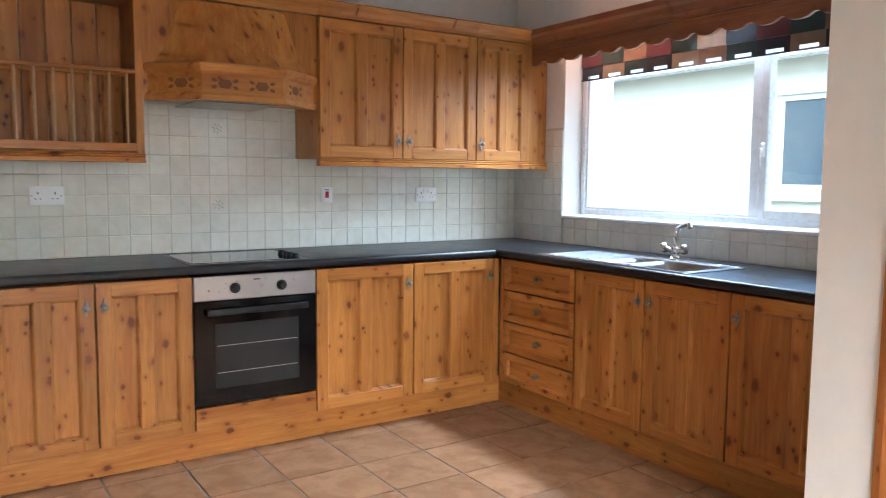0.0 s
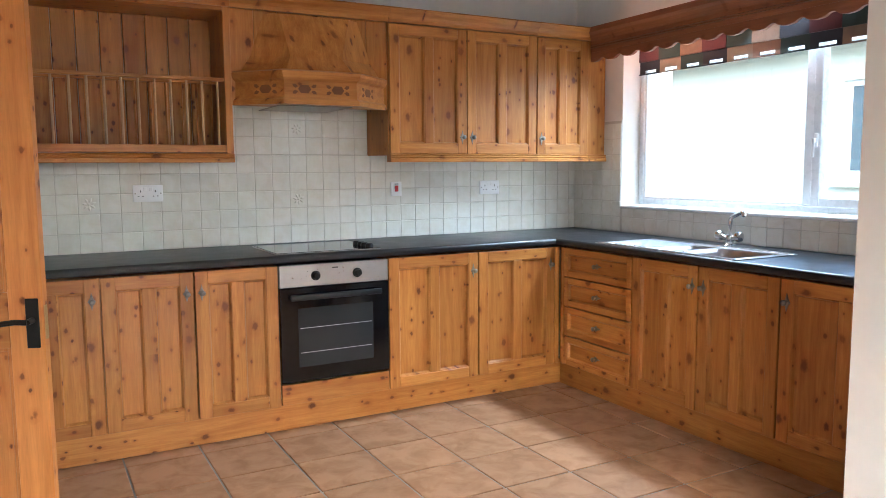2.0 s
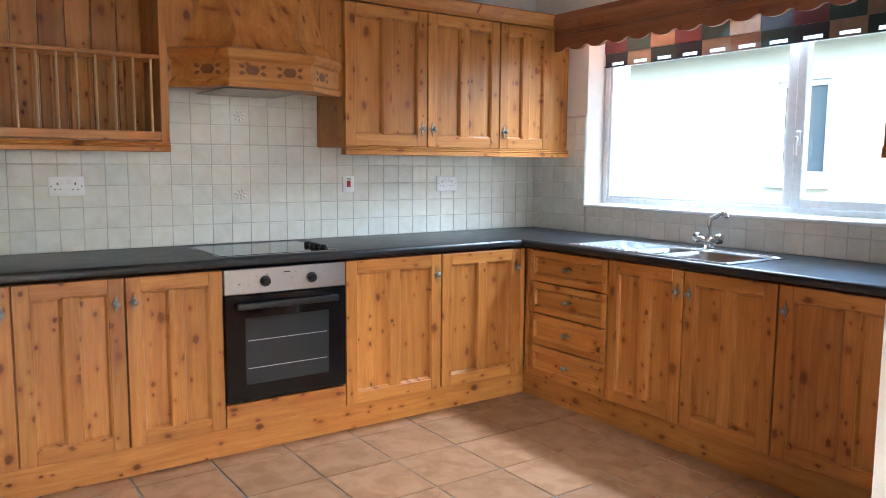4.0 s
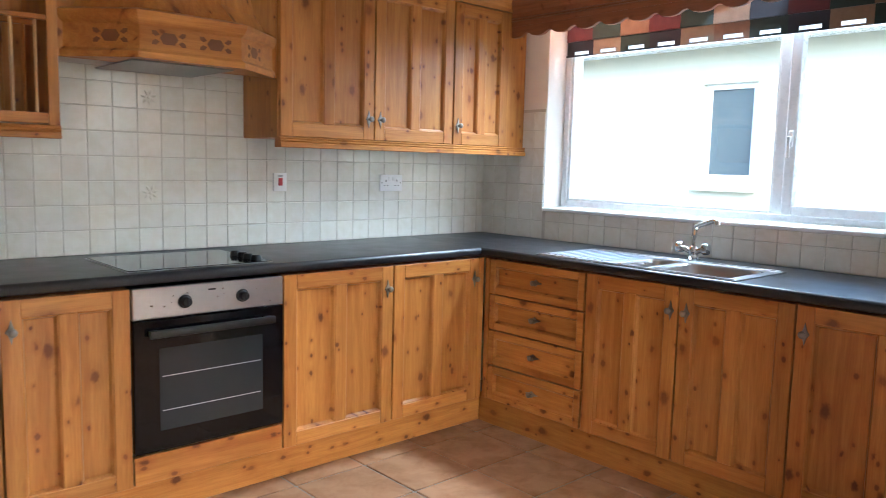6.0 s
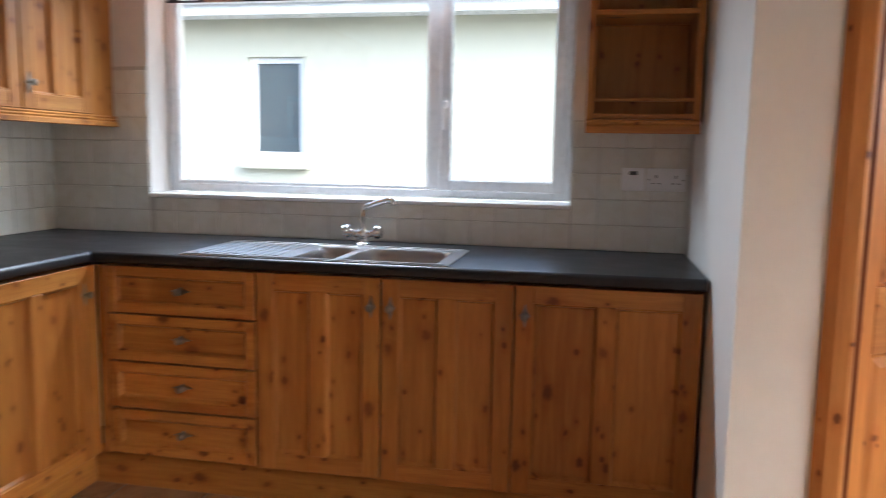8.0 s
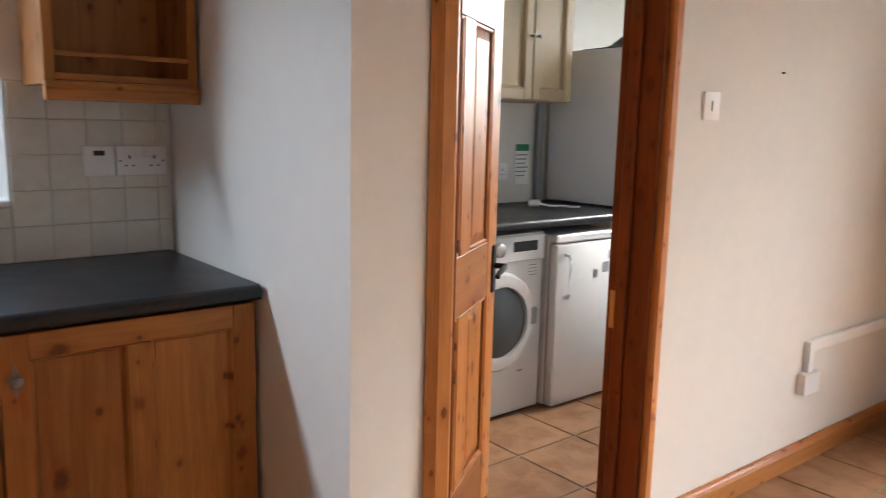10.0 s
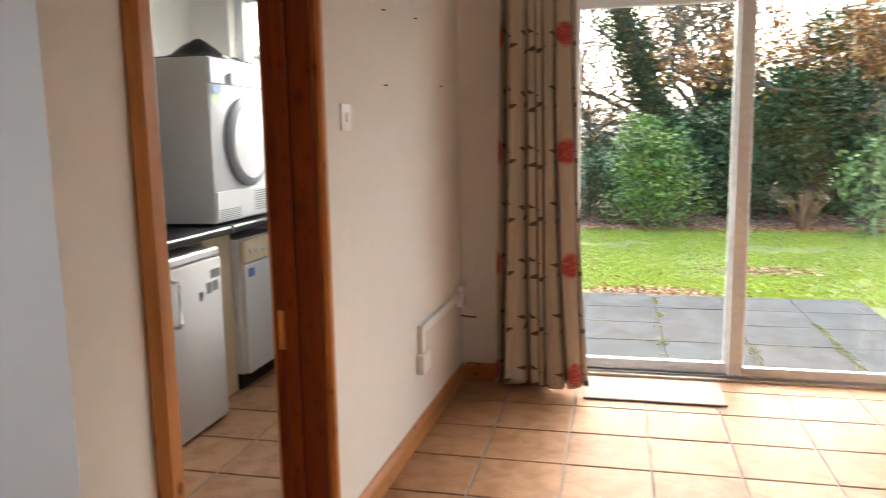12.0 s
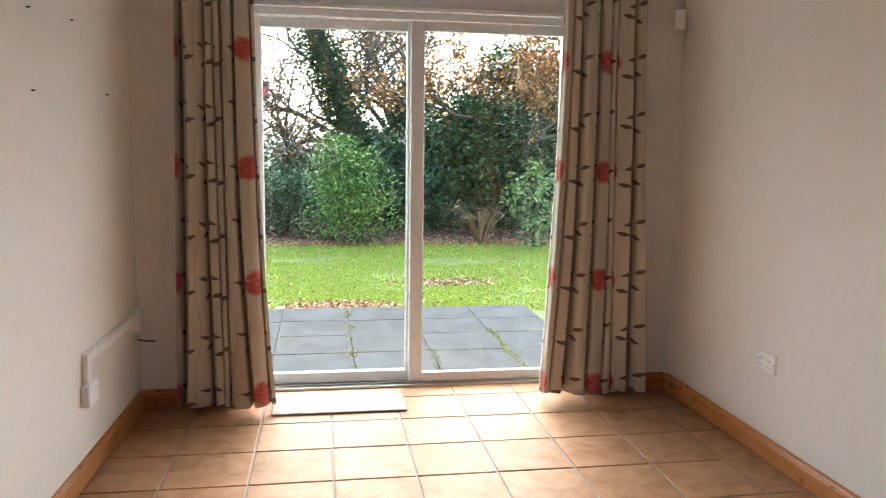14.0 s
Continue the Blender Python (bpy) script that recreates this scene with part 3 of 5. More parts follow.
# ---- wall cabinets ----
UY = -0.302


def cornice(cab, x0, x1, z=2.105):
    bm = bmesh.new()
    prof = [(0.02, z), (0.02, z + 0.075), (-0.062, z + 0.075), (-0.066, z + 0.068), (-0.058, z + 0.062), (-0.05, z + 0.048), (-0.036, z + 0.036), (-0.03, z + 0.026), (-0.026, z + 0.02), (-0.024, z)]
    extrude_profile(bm, prof, x0, x1)
    return part("cornice", bm, M_PINE_X, cab)


def light_rail(cab, x0, x1, z=1.345):
    bm = bmesh.new()
    prof = [(0.02, z + 0.045), (-0.024, z + 0.045), (-0.029, z + 0.04), (-0.025, z + 0.034), (-0.03, z + 0.029), (-0.026, z + 0.023), (-0.032, z + 0.018), (-0.032, z + 0.002), (-0.03, z), (0.02, z)]
    extrude_profile(bm, prof, x0, x1)
    return part("light_rail", bm, M_PINE_X, cab)


def wall_unit(x0, x1, doors, label):
    cab = thing("wall_cabinet", pose(x0, UY, 0), label, "cabinet", "pine wall cabinets")
    w = x1 - x0
    carcass(cab, w, 0.3, 1.385, 2.105, M_PINE)
    n = len(doors)
    for i, k in enumerate(doors):
        frame_door(cab, w * i / n, w * (i + 1) / n, 1.392, 2.10, (k, 1.487))
    cornice(cab, 0, w)
    light_rail(cab, 0, w)
    return cab


wall_unit(-1.547, -0.553, "rl", "knotty pine wall cabinet with two panelled doors")
u = wall_unit(-0.552, -0.155, "l", "knotty pine wall cabinet with one panelled door")
part("end_filler", boxes((0.398, 0.545, -0.012, 0.006, 1.385, 2.105), bevel=0.002), M_PINE, u)
cornice(u, 0.397, 0.545)
light_rail(u, 0.397, 0.545)
part("base_board", boxes((0.398, 0.545, 0.006, 0.3, 1.385, 1.4)), M_PINE_X, u)

rack = thing("plate_rack", pose(-3.43, UY, 0), "knotty pine plate rack with an open shelf above", "plate rack")
RW = 1.025
part("side", boxes((0, 0.03, -0.02, 0.3, 1.36, 2.105), bevel=0.002), M_PINE, rack)
part("side", boxes((RW - 0.035, RW, -0.02, 0.3, 1.36, 2.105), bevel=0.002), M_PINE, rack)
for i in range(9):
    a0 = 0.03 + (RW - 0.065) * i / 9
    part("back_board", boxes((a0 + 0.0015, a0 + (RW - 0.065) / 9 - 0.0015, 0.275, 0.29, 1.40, 2.085), bevel=0.002), M_PINE, rack)
part("bottom", boxes((0.03, RW - 0.035, -0.015, 0.275, 1.395, 1.432), bevel=0.002), M_PINE_X, rack)
part("top", boxes((0.03, RW - 0.035, -0.015, 0.29, 2.085, 2.105)), M_PINE_X, rack)
for yy, z in ((-0.016, 1.742), (0.13, 1.742)):
    part("rail", boxes((0.03, RW - 0.035, yy, yy + 0.02, z, z + 0.018), bevel=0.003), M_PINE_X, rack)
for yy in (-0.004, 0.142):
    for i in range(13):
        x = 0.075 + i * 0.0735
        bm = bmesh.new()
        cyl(bm, (x, yy, 1.43), (x, yy, 1.744), 0.006, n=8)
        # only the front row has the lightened, lit-looking colour
        part("spindle", bm, M_LITDOWEL if yy < 0 else M_PINE, rack, smooth=True)
cornice(rack, 0, RW)
light_rail(rack, 0, RW)

# ---- cooker hood of pine ----
hood = thing("cooker_hood", pose(-2.404, UY, 0), "carved knotty pine cooker hood over the hob", "cooker hood")
HW = 0.855
for i in range(7):
    a0 = HW * i / 7
    part("back_board", boxes((a0 + 0.001, a0 + HW / 7 - 0.001, 0.002, 0.02, 1.63, 2.105), bevel=0.0015), M_PINE, hood)
cornice(hood, 0, HW)


def plan(inset, out):
    return [(0.008 + inset, 0.0), (0.205 + inset * 0.7, -out), (HW - 0.25 - inset * 0.7, -out), (HW - 0.008 - inset, 0.0)]


def loft(bm, levels):
    rings = [[bm.verts.new((x, y, z)) for x, y in pl] for pl, z in levels]
    for a, b in zip(rings, rings[1:]):
        for i in range(len(a)):
            j = (i + 1) % len(a)
            bm.faces.new((a[i], a[j], b[j], b[i]))
    bm.faces.new(rings[0][::-1])
    bm.faces.new(rings[-1])
    return bm


part("skirt", loft(bmesh.new(), [(plan(0.0, 0.2), 1.63), (plan(0.0, 0.2), 1.652), (plan(0.012, 0.19), 1.664), (plan(0.014, 0.188), 1.745), (plan(0.002, 0.2), 1.757), (plan(-0.006, 0.208), 1.775), (plan(-0.008, 0.21), 1.79), (plan(0.01, 0.19), 1.80)]), M_PINE_X, hood)
part("chimney", loft(bmesh.new(), [(plan(0.04, 0.165), 1.799), (plan(0.09, 0.13), 1.87), ([(0.175, 0.0), (0.24, -0.045), (HW - 0.24, -0.045), (HW - 0.175, 0.0)], 2.09)]), M_PINE, hood)
M_CARVE = plain("carved_recess", (0.19, 0.075, 0.025), 0.6, var=0.2)


def carving(p, q, at):
    """A hexagon between four petals on the skirt's facet from p to q."""
    p, q = Vector((*p, 0)), Vector((*q, 0))
    d = (q - p).normalized()
    out = Vector((d.y, -d.x, 0))
    c = p.lerp(q, at) + out * 0.0016
    bm = bmesh.new()
    shapes = [[(-0.034, 0), (-0.02, 0.02), (0.02, 0.02), (0.034, 0), (0.02, -0.02), (-0.02, -0.02)]]
    for sx in (-1, 1):
        for sz in (-1, 1):
            shapes.append([(sx * 0.034, sz * 0.012), (sx * 0.046, sz * 0.024), (sx * 0.062, sz * 0.024), (sx * 0.06, sz * 0.012), (sx * 0.048, sz * 0.005)])
    for sh in shapes:
        bm.faces.new([bm.verts.new(c + d * u + Vector((0, 0, 1.705 + v))) for u, v in sh])
    part("carving", bm, M_CARVE, hood, "cut hexagon and petals")


F = plan(0.013, 0.189)
carving(F[0], F[1], 0.62)
carving(F[1], F[2], 0.27)
carving(F[1], F[2], 0.73)
carving(F[2], F[3], 0.38)
part("filter_tray", boxes((0.2, HW - 0.27, -0.15, 0.24, 1.624, 1.6295), bevel=0.002), M_PEWTER, hood, "grey metal extractor tray")

# ---- kitchen window, sill and outside wall ----
win = thing("window_1", pose(0.14, 0, 0), "white plastic kitchen window with one opening light", "window", kind="structure")
Y0, Y1, Z0, Z1 = -2.255, -0.479, 1.072, 2.06


def light(parent, name, y0, y1, z0, z1, w, x0, x1, mat=None):
    bm = boxes((x0, x1, y0, y0 + w, z0, z1), (x0, x1, y1 - w, y1, z0, z1), (x0 + 0.001, x1 - 0.001, y0 + w, y1 - w, z0, z0 + w), (x0 + 0.001, x1 - 0.001, y0 + w, y1 - w, z1 - w, z1), bevel=0.004)
    return part(name, bm, mat or M_UPVC, parent)


light(win, "window_frame", Y0, Y1, Z0, Z1, 0.035, 0.0, 0.065)
part("mullion", boxes((0.001, 0.064, -1.735, -1.665, Z0 + 0.035, Z1 - 0.035), bevel=0.004), M_UPVC, win)
sash = light(win, "sash", Y0 + 0.03, -1.715, Z0 + 0.03, Z1 - 0.03, 0.045, -0.012, 0.045)
bead = light(win, "bead", -1.672, Y1 - 0.03, Z0 + 0.03, Z1 - 0.03, 0.018, 0.01, 0.045)
for p_, y0, y1, in ((sash, Y0 + 0.07, -1.755), (bead, -1.69, Y1 - 0.045)):
    g_ = part("pane", boxes((0.022, 0.028, y0, y1, Z0 + 0.045, Z1 - 0.045)), M_GLASS, p_)
    g_.visible_shadow = False
hb = boxes((-0.026, -0.012, -1.752, -1.732, 1.40, 1.47), bevel=0.004)
box(hb, -0.05, -0.026, -1.749, -1.735, 1.42, 1.445, 0.004)
box(hb, -0.05, -0.036, -1.750, -1.734, 1.35, 1.44, 0.005)
part("handle", hb, M_WHITE, sash)
tagged(part("window_sill", boxes((-0.012, 0.14, -2.262, -0.472, 1.05, 1.068), bevel=0.004), M_WHITE), "narrow white window sill above the sink", "sill", kind="structure")

# pelmet over the window
pel = thing("pelmet", pose(0, -0.30, 0, 0, 0, -90), "dark pine pelmet with a scalloped lower edge", "pelmet")
bm = bmesh.new()
extrude_profile(bm, [(-0.13, 2.03), (-0.13, 2.055), (-0.137, 2.058), (-0.13, 2.062), (-0.13, 2.068), (-0.137, 2.071), (-0.13, 2.075), (-0.13, 2.10), (-0.14, 2.11), (-0.155, 2.135), (-0.175, 2.15), (-0.178, 2.18), (-0.10, 2.18), (-0.10, 2.03)], -0.0, 2.005)
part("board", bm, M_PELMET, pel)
bm = bmesh.new()
n, L = 220, 2.005
lo_f, up_f, lo_b, up_b = [], [], [], []
for i in range(n + 1):
    x = L * i / n
    ph = (x / 0.155) % 1.0
    z = 1.978 + (0.016 * math.sin(math.pi * (ph - 0.55) / 0.45) if ph > 0.55 else -0.006 * math.sin(math.pi * ph / 0.55))
    lo_f.append(bm.verts.new((x, -0.128, z)))
    up_f.append(bm.verts.new((x, -0.128, 2.03)))
    lo_b.append(bm.verts.new((x, -0.108, z)))
    up_b.append(bm.verts.new((x, -0.108, 2.03)))
for i in range(n):
    bm.faces.new((lo_f[i], lo_f[i + 1], up_f[i + 1], up_f[i]))
    bm.faces.new((lo_b[i + 1], lo_b[i], up_b[i], up_b[i + 1]))
    bm.faces.new((lo_f[i + 1], lo_f[i], lo_b[i], lo_b[i + 1]))
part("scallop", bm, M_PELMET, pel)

# roman blind drawn up behind the pelmet
blind = thing("roman_blind", pose(0.095, -0.525, 0, 0, 0, -90), "patchwork fabric blind in green, tan and maroon, drawn up", "blind")


def cloth(name, colour):
    m, t, b = nodes_of(name)
    vec, rnd = object_coords(t)
    w1 = noise_tex(t, vec, 700.0, 2.0, 0.8)
    big = noise_tex(t, vec, 25.0, 3.0)
    t.links.new(ramp(t, math_node(t, "ADD", math_node(t, "MULTIPLY", w1, 0.6), math_node(t, "MULTIPLY", big, 0.4)), [(0.3, tuple(c * 0.72 for c in colour)), (0.7, tuple(min(1, c * 1.2) for c in colour))]), b.inputs["Base Color"])
    b.inputs["Roughness"].default_value = 0.9
    b.inputs["Sheen Weight"].default_value = 0.2
    bump(t, b, w1, 0.3, 0.001)
    return m


PATCH = [cloth("green_cloth", (0.010, 0.028, 0.026)), cloth("tan_cloth", (0.20, 0.14, 0.095)), cloth("navy_cloth", (0.010, 0.013, 0.024)), cloth("maroon_cloth", (0.07, 0.012, 0.018)), cloth("rust_cloth", (0.17, 0.105, 0.07)), cloth("stone_cloth", (0.19, 0.155, 0.115))]
lower = [2, 5, 0, 2, 5, 4, 0, 2, 1, 0]
upper = [3, 0, 4, 3, 0, 1, 2, 3, 0, 4]
BL = 1.69
cw = BL / 10
for i in range(10):
    a0, a1 = i * cw, (i + 1) * cw
    s0, s1 = a0 + 0.045, a1 - 0.03
    bm = boxes((a0, s0, -0.004, 0, 1.877, 1.965), (s0, s1, -0.004, 0, 1.903, 1.965), (s1, a1, -0.004, 0, 1.877, 1.965), (s0, s1, -0.004, 0, 1.877, 1.884))
    part("patch", bm, PATCH[lower[i]], blind)
    part("patch", boxes((a0, a1, -0.012 - 0.004 * (i % 2), -0.006, 1.955, 2.05)), PATCH[upper[i]], blind)
bm = bmesh.new()
cyl(bm, (-0.012, 0.004, 1.882), (BL + 0.012, 0.004, 1.882), 0.005, n=8)
part("rod", bm, M_BLACK, blind, smooth=True)

# ---- corner display shelf ----
cub = thing("display_shelf", E_(-2.31) @ pose(0, 0.315, 0), "dark knotty pine open display shelf on the wall", "shelf")
CW = 0.383
part("side", boxes((0, 0.025, 0.0, 0.255, 1.375, 2.12), bevel=0.002), M_PINE, cub)
part("side", boxes((CW - 0.025, CW, 0.0, 0.255, 1.375, 2.12), bevel=0.002), M_PINE, cub)
part("back", boxes((0.025, CW - 0.025, 0.235, 0.25, 1.38, 2.12)), M_PINE, cub)
for z in (1.385, 1.735, 2.1):
    part("shelf_board", boxes((0.025, CW - 0.025, 0.005, 0.235, z, z + 0.018), bevel=0.002), M_PINE_X, cub)
for z in (1.445, 1.79):
    part("gallery_rail", boxes((0.025, CW - 0.025, 0.002, 0.014, z, z + 0.012), bevel=0.002), M_PINE_X, cub)
bm = bmesh.new()
extrude_profile(bm, [(0.02, 1.383), (-0.008, 1.383), (-0.012, 1.375), (-0.008, 1.368), (-0.012, 1.361), (-0.012, 1.336), (0.02, 1.336)], 0, CW)
part("light_rail", bm, M_PINE_X, cub)

# ---- sink and tap ----
sink = thing("steel_sink", pose(-0.022, -0.955, 0.895, 0, 0, -90), "stainless steel one and a half bowl sink with drainer", "sink")
SL = 0.945


def rounded(x0, x1, y0, y1, r, n=5):
    pts = []
    for cx, cy, a0 in ((x1 - r, y1 - r, 0), (x0 + r, y1 - r, 90), (x0 + r, y0 + r, 180), (x1 - r, y0 + r, 270)):
        for k in range(n + 1):
            a = radians(a0 + 90 * k / n)
            pts.append((cx + r * math.cos(a), cy + r * math.sin(a)))
    return pts


def bowl(bm, x0, x1, y0, y1, depth, z=0.004):
    rings = []
    for inset, dz, r in ((0, 0, 0.05), (0.004, -0.006, 0.048), (0.008, -0.03, 0.045), (0.02, -depth + 0.02, 0.04), (0.045, -depth, 0.03)):
        rings.append([bm.verts.new((x, y, z + dz)) for x, y in rounded(x0 + inset, x1 - inset, y0 + inset, y1 - inset, r)])
    for a, b in zip(rings, rings[1:]):
        for i in range(len(a)):
            j = (i + 1) % len(a)
            bm.faces.new((a[i], a[j], b[j], b[i]))
    bm.faces.new(rings[-1])


# rim pieces that leave the bowls open
RY0, RY1 = -0.59, -0.175
bm = boxes((0.0, 0.40, RY0, RY1, 0.0, 0.004), (0.40, SL, RY0, -0.552, 0.0, 0.004), (0.40, SL, -0.252, RY1, 0.0, 0.004), (0.545, 0.575, -0.552, -0.252, 0.0, 0.004), (0.90, SL, -0.552, -0.252, 0.0, 0.004), bevel=0.0012)
part("rim", bm, M_STEEL, sink, smooth=True)
bm = bmesh.new()
bowl(bm, 0.40, 0.545, -0.552, -0.252, 0.11)
part("half_bowl", bm, M_STEEL, sink, smooth=True)
bm = bmesh.new()
bowl(bm, 0.575, 0.90, -0.552, -0.252, 0.16)
part("main_bowl", bm, M_STEEL, sink, smooth=True)
for i in range(9):
    x = 0.035 + i * 0.036
    part("drainer_rib", boxes((x, x + 0.016, -0.545, -0.225, 0.004, 0.0075), bevel=0.002), M_STEEL, sink)
part("edge_bead", boxes((0.012, SL - 0.012, RY0 + 0.004, RY0 + 0.014, 0.004, 0.0075), (0.012, SL - 0.012, RY1 - 0.014, RY1 - 0.004, 0.004, 0.0075), bevel=0.0015), M_STEEL, sink)
tap = thing("mixer_tap", pose(-0.16, -1.475, 0.899, 0, 0, -90), "chrome kitchen mixer tap with two cross handles", "tap")
bm = bmesh.new()
lathe(bm, [(0.032, 0.0), (0.032, 0.006), (0.024, 0.012), (0.021, 0.03), (0.024, 0.042), (0.019, 0.055), (0.014, 0.06)], (0, 0, 0), "z", 20)
part("body", bm, M_CHROME, tap, smooth=True)
bm = bmesh.new()
tube(bm, [(0, 0, 0.055), (0.0, 0.0, 0.105), (0.003, -0.002, 0.135), (0.018, -0.010, 0.150), (0.07, -0.036, 0.166), (0.125, -0.064, 0.182), (0.14, -0.072, 0.18), (0.146, -0.075, 0.163)], 0.0115, 12)
part("spout", bm, M_CHROME, tap, smooth=True)
for s in (-1, 1):
    bm = bmesh.new()
    tube(bm, [(0, 0, 0.03), (s * 0.03, -0.003, 0.042), (s * 0.05, -0.005, 0.05)], 0.012, 10)
    lathe(bm, [(0.012, s * 0.044), (0.024, s * 0.049), (0.027, s * 0.06), (0.024, s * 0.074), (0.009, s * 0.08)], (0, -0.005, 0.052), "x", 14)
    part("handle", bm, M_CHROME, tap, smooth=True)

# ---- sockets and switches ----


def socket_plate(m, w, label, category, kind):
    s = thing("wall_socket" if kind == "double" else "wall_switch", m, label, category)
    bm = bmesh.new()
    box(bm, -w / 2, w / 2, -0.011, 0, -0.043, 0.043, 0.003, 2)
    part("plate", bm, M_WHITE, s, smooth=True)
    if w > 0.1:
        for c in (-0.062, 0.062):
            part("screw", boxes((c - 0.003, c + 0.003, -0.0118, -0.0108, -0.003, 0.003), bevel=0.0004), M_PEWTER, s)
    if kind == "double":
        for c in (-0.036, 0.036):
            part("rocker", boxes((c - 0.008 + (0.022 if c < 0 else -0.022), c + 0.008 + (0.022 if c < 0 else -0.022), -0.0145, -0.011, 0.012, 0.032), bevel=0.001), M_WHITE, s)
            part("pin_slots", boxes((c - 0.0025, c + 0.0025, -0.0114, -0.0108, 0.006, 0.017), (c - 0.014, c - 0.007, -0.0114, -0.0108, -0.016, -0.012), (c + 0.007, c + 0.014, -0.0114, -0.0108, -0.016, -0.012)), M_BLACK, s)
    elif kind == "cooker":
        part("rocker", boxes((-0.011, 0.011, -0.016, -0.011, -0.016, 0.02), bevel=0.002), M_RED, s)
        part("neon", boxes((-0.012, 0.012, -0.0125, -0.011, 0.026, 0.032)), M_GREYPRINT, s)
    elif kind == "light":
        part("rocker", boxes((-0.007, 0.007, -0.016, -0.011, -0.016, 0.016), bevel=0.002), M_WHITE, s)
    elif kind == "spur":
        part("fuse_holder", boxes((-0.015, 0.015, -0.0125, -0.011, 0.016, 0.03)), M_BLACK, s)
    return s


TN, TE = -0.008, -0.008     # tile faces
socket_plate(pose(-2.78, TN, 1.19), 0.146, "white plastic double socket on the tiles", "socket", "double")
socket_plate(pose(-1.368, TN, 1.187), 0.07, "white cooker switch with a red rocker", "switch", "cooker")
socket_plate(pose(-0.704, TN, 1.185), 0.146, "white plastic double socket on the tiles", "socket", "double")
socket_plate(pose(TE, -2.492, 1.172, 0, 0, -90), 0.086, "white fused spur switch on the tiles", "switch", "spur")
socket_plate(pose(TE, -2.612, 1.172, 0, 0, -90), 0.146, "white plastic double socket under the display shelf", "socket", "double")
socket_plate(pose(PX, -4.0, 1.372, 0, 0, -90), 0.086, "white light switch beside the utility door", "switch", "light")
socket_plate(pose(XR, -4.64, 0.42, 0, 0, 90), 0.146, "white plastic double socket on the dining wall", "socket", "double")

# trunking with its box on the dining wall
trunk = thing("cable_trunking", pose(on_partition(-4.72), -4.72, 0, 0, 0, -90 - math.degrees(math.atan(SKEW))), "white plastic cable trunking and outlet box", "trunking")
part("outlet_box", boxes((0.0, 0.115, -0.034, 0, 0.298, 0.383), bevel=0.003), M_WHITE, trunk)
part("riser", boxes((0.03, 0.07, -0.024, 0, 0.384, 0.505), bevel=0.002), M_WHITE, trunk)
part("run", boxes((0.071, 0.80, -0.022, 0, 0.463, 0.505), bevel=0.002), M_WHITE, trunk)
part("end_box", boxes((0.765, 0.85, -0.034, 0, 0.42, 0.53), bevel=0.003), M_WHITE, trunk)
part("bracket", boxes((0.775, 0.80, -0.016, 0, 0.375, 0.39), bevel=0.003), M_WHITE, trunk)
bm = bmesh.new()
tube(bm, [(0.81, -0.004, 0.372), (0.815, -0.02, 0.365), (0.825, -0.05, 0.358), (0.84, -0.085, 0.354)], 0.004, 8)
part("loose_cable", bm, M_BLACK, trunk, smooth=True)
for y, z in ((-4.40, 1.494), (-5.208, 1.536), (-4.395, 1.759), (-4.804, 1.785)):
    bm = bmesh.new()
    cyl(bm, (on_partition(y), y, z), (on_partition(y) - 0.012, y, z), 0.003, n=8)
    tagged(part("wall_plug", bm, M_BLACK), "small dark screw fixing in the dining wall", "screw")
sensor = thing("alarm_sensor", pose(XR + 0.04, SW + 0.035, 1.965, 0, 0, 150), "white corner motion sensor high on the wall", "sensor")
part("case", boxes((-0.027, 0.027, -0.02, 0.03, 0, 0.105), bevel=0.008, segs=2), M_WHITE, sensor, smooth=True)

# ---- patio doors ----
pd = thing("patio_doors", pose(0, SY - 0.045, 0), "white sliding patio doors with two glass leaves", "door", kind="structure")


def leaf_frame(parent, name, x0, x1, z0, z1, wl, wr, wb, wt, y0, y1, mat=None):
    bm = boxes((x0, x0 + wl, y0, y1, z0, z1), (x1 - wr, x1, y0, y1, z0, z1), (x0 + wl, x1 - wr, y0 + 0.001, y1 - 0.001, z0, z0 + wb), (x0 + wl, x1 - wr, y0 + 0.001, y1 - 0.001, z1 - wt, z1), bevel=0.004)
    return part(name, bm, mat or M_UPVC, parent)


leaf_frame(pd, "outer_frame", -3.37, -1.59, 0.0, 2.06, 0.03, 0.03, 0.012, 0.06, -0.06, 0.08)
part("sill_track", boxes((-3.34, -1.62, -0.055, 0.1, 0.0005, 0.0125), (-3.34, -1.62, 0.064, 0.07, 0.012, 0.022)), M_STEEL, pd)
fixed = leaf_frame(pd, "fixed_leaf", -3.345, -2.45, 0.014, 2.01, 0.05, 0.075, 0.055, 0.06, 0.02, 0.06)
slide = leaf_frame(pd, "sliding_leaf", -2.49, -1.615, 0.014, 2.01, 0.055, 0.05, 0.06, 0.06, -0.035, 0.012)
for p_, x0, x1, y in ((fixed, -3.31, -2.51, 0.04), (slide, -2.45, -1.65, -0.012)):
    g_ = part("pane", boxes((x0, x1, y - 0.003, y + 0.003, 0.05, 1.97)), M_GLASS, p_)
    g_.visible_shadow = False
part("head_board", boxes((-3.37, -1.59, 0.06, 0.078, 2.0625, 2.298)), M_UPVC, pd)
part("head_ledge", boxes((-3.37, -1.59, 0.081, 0.12, 2.04, 2.062), bevel=0.003), M_UPVC, pd)
mat_ = part("doormat", boxes((-2.395, -1.717, -5.72, -5.377, 0.002, 0.012), bevel=0.004), M_MAT)
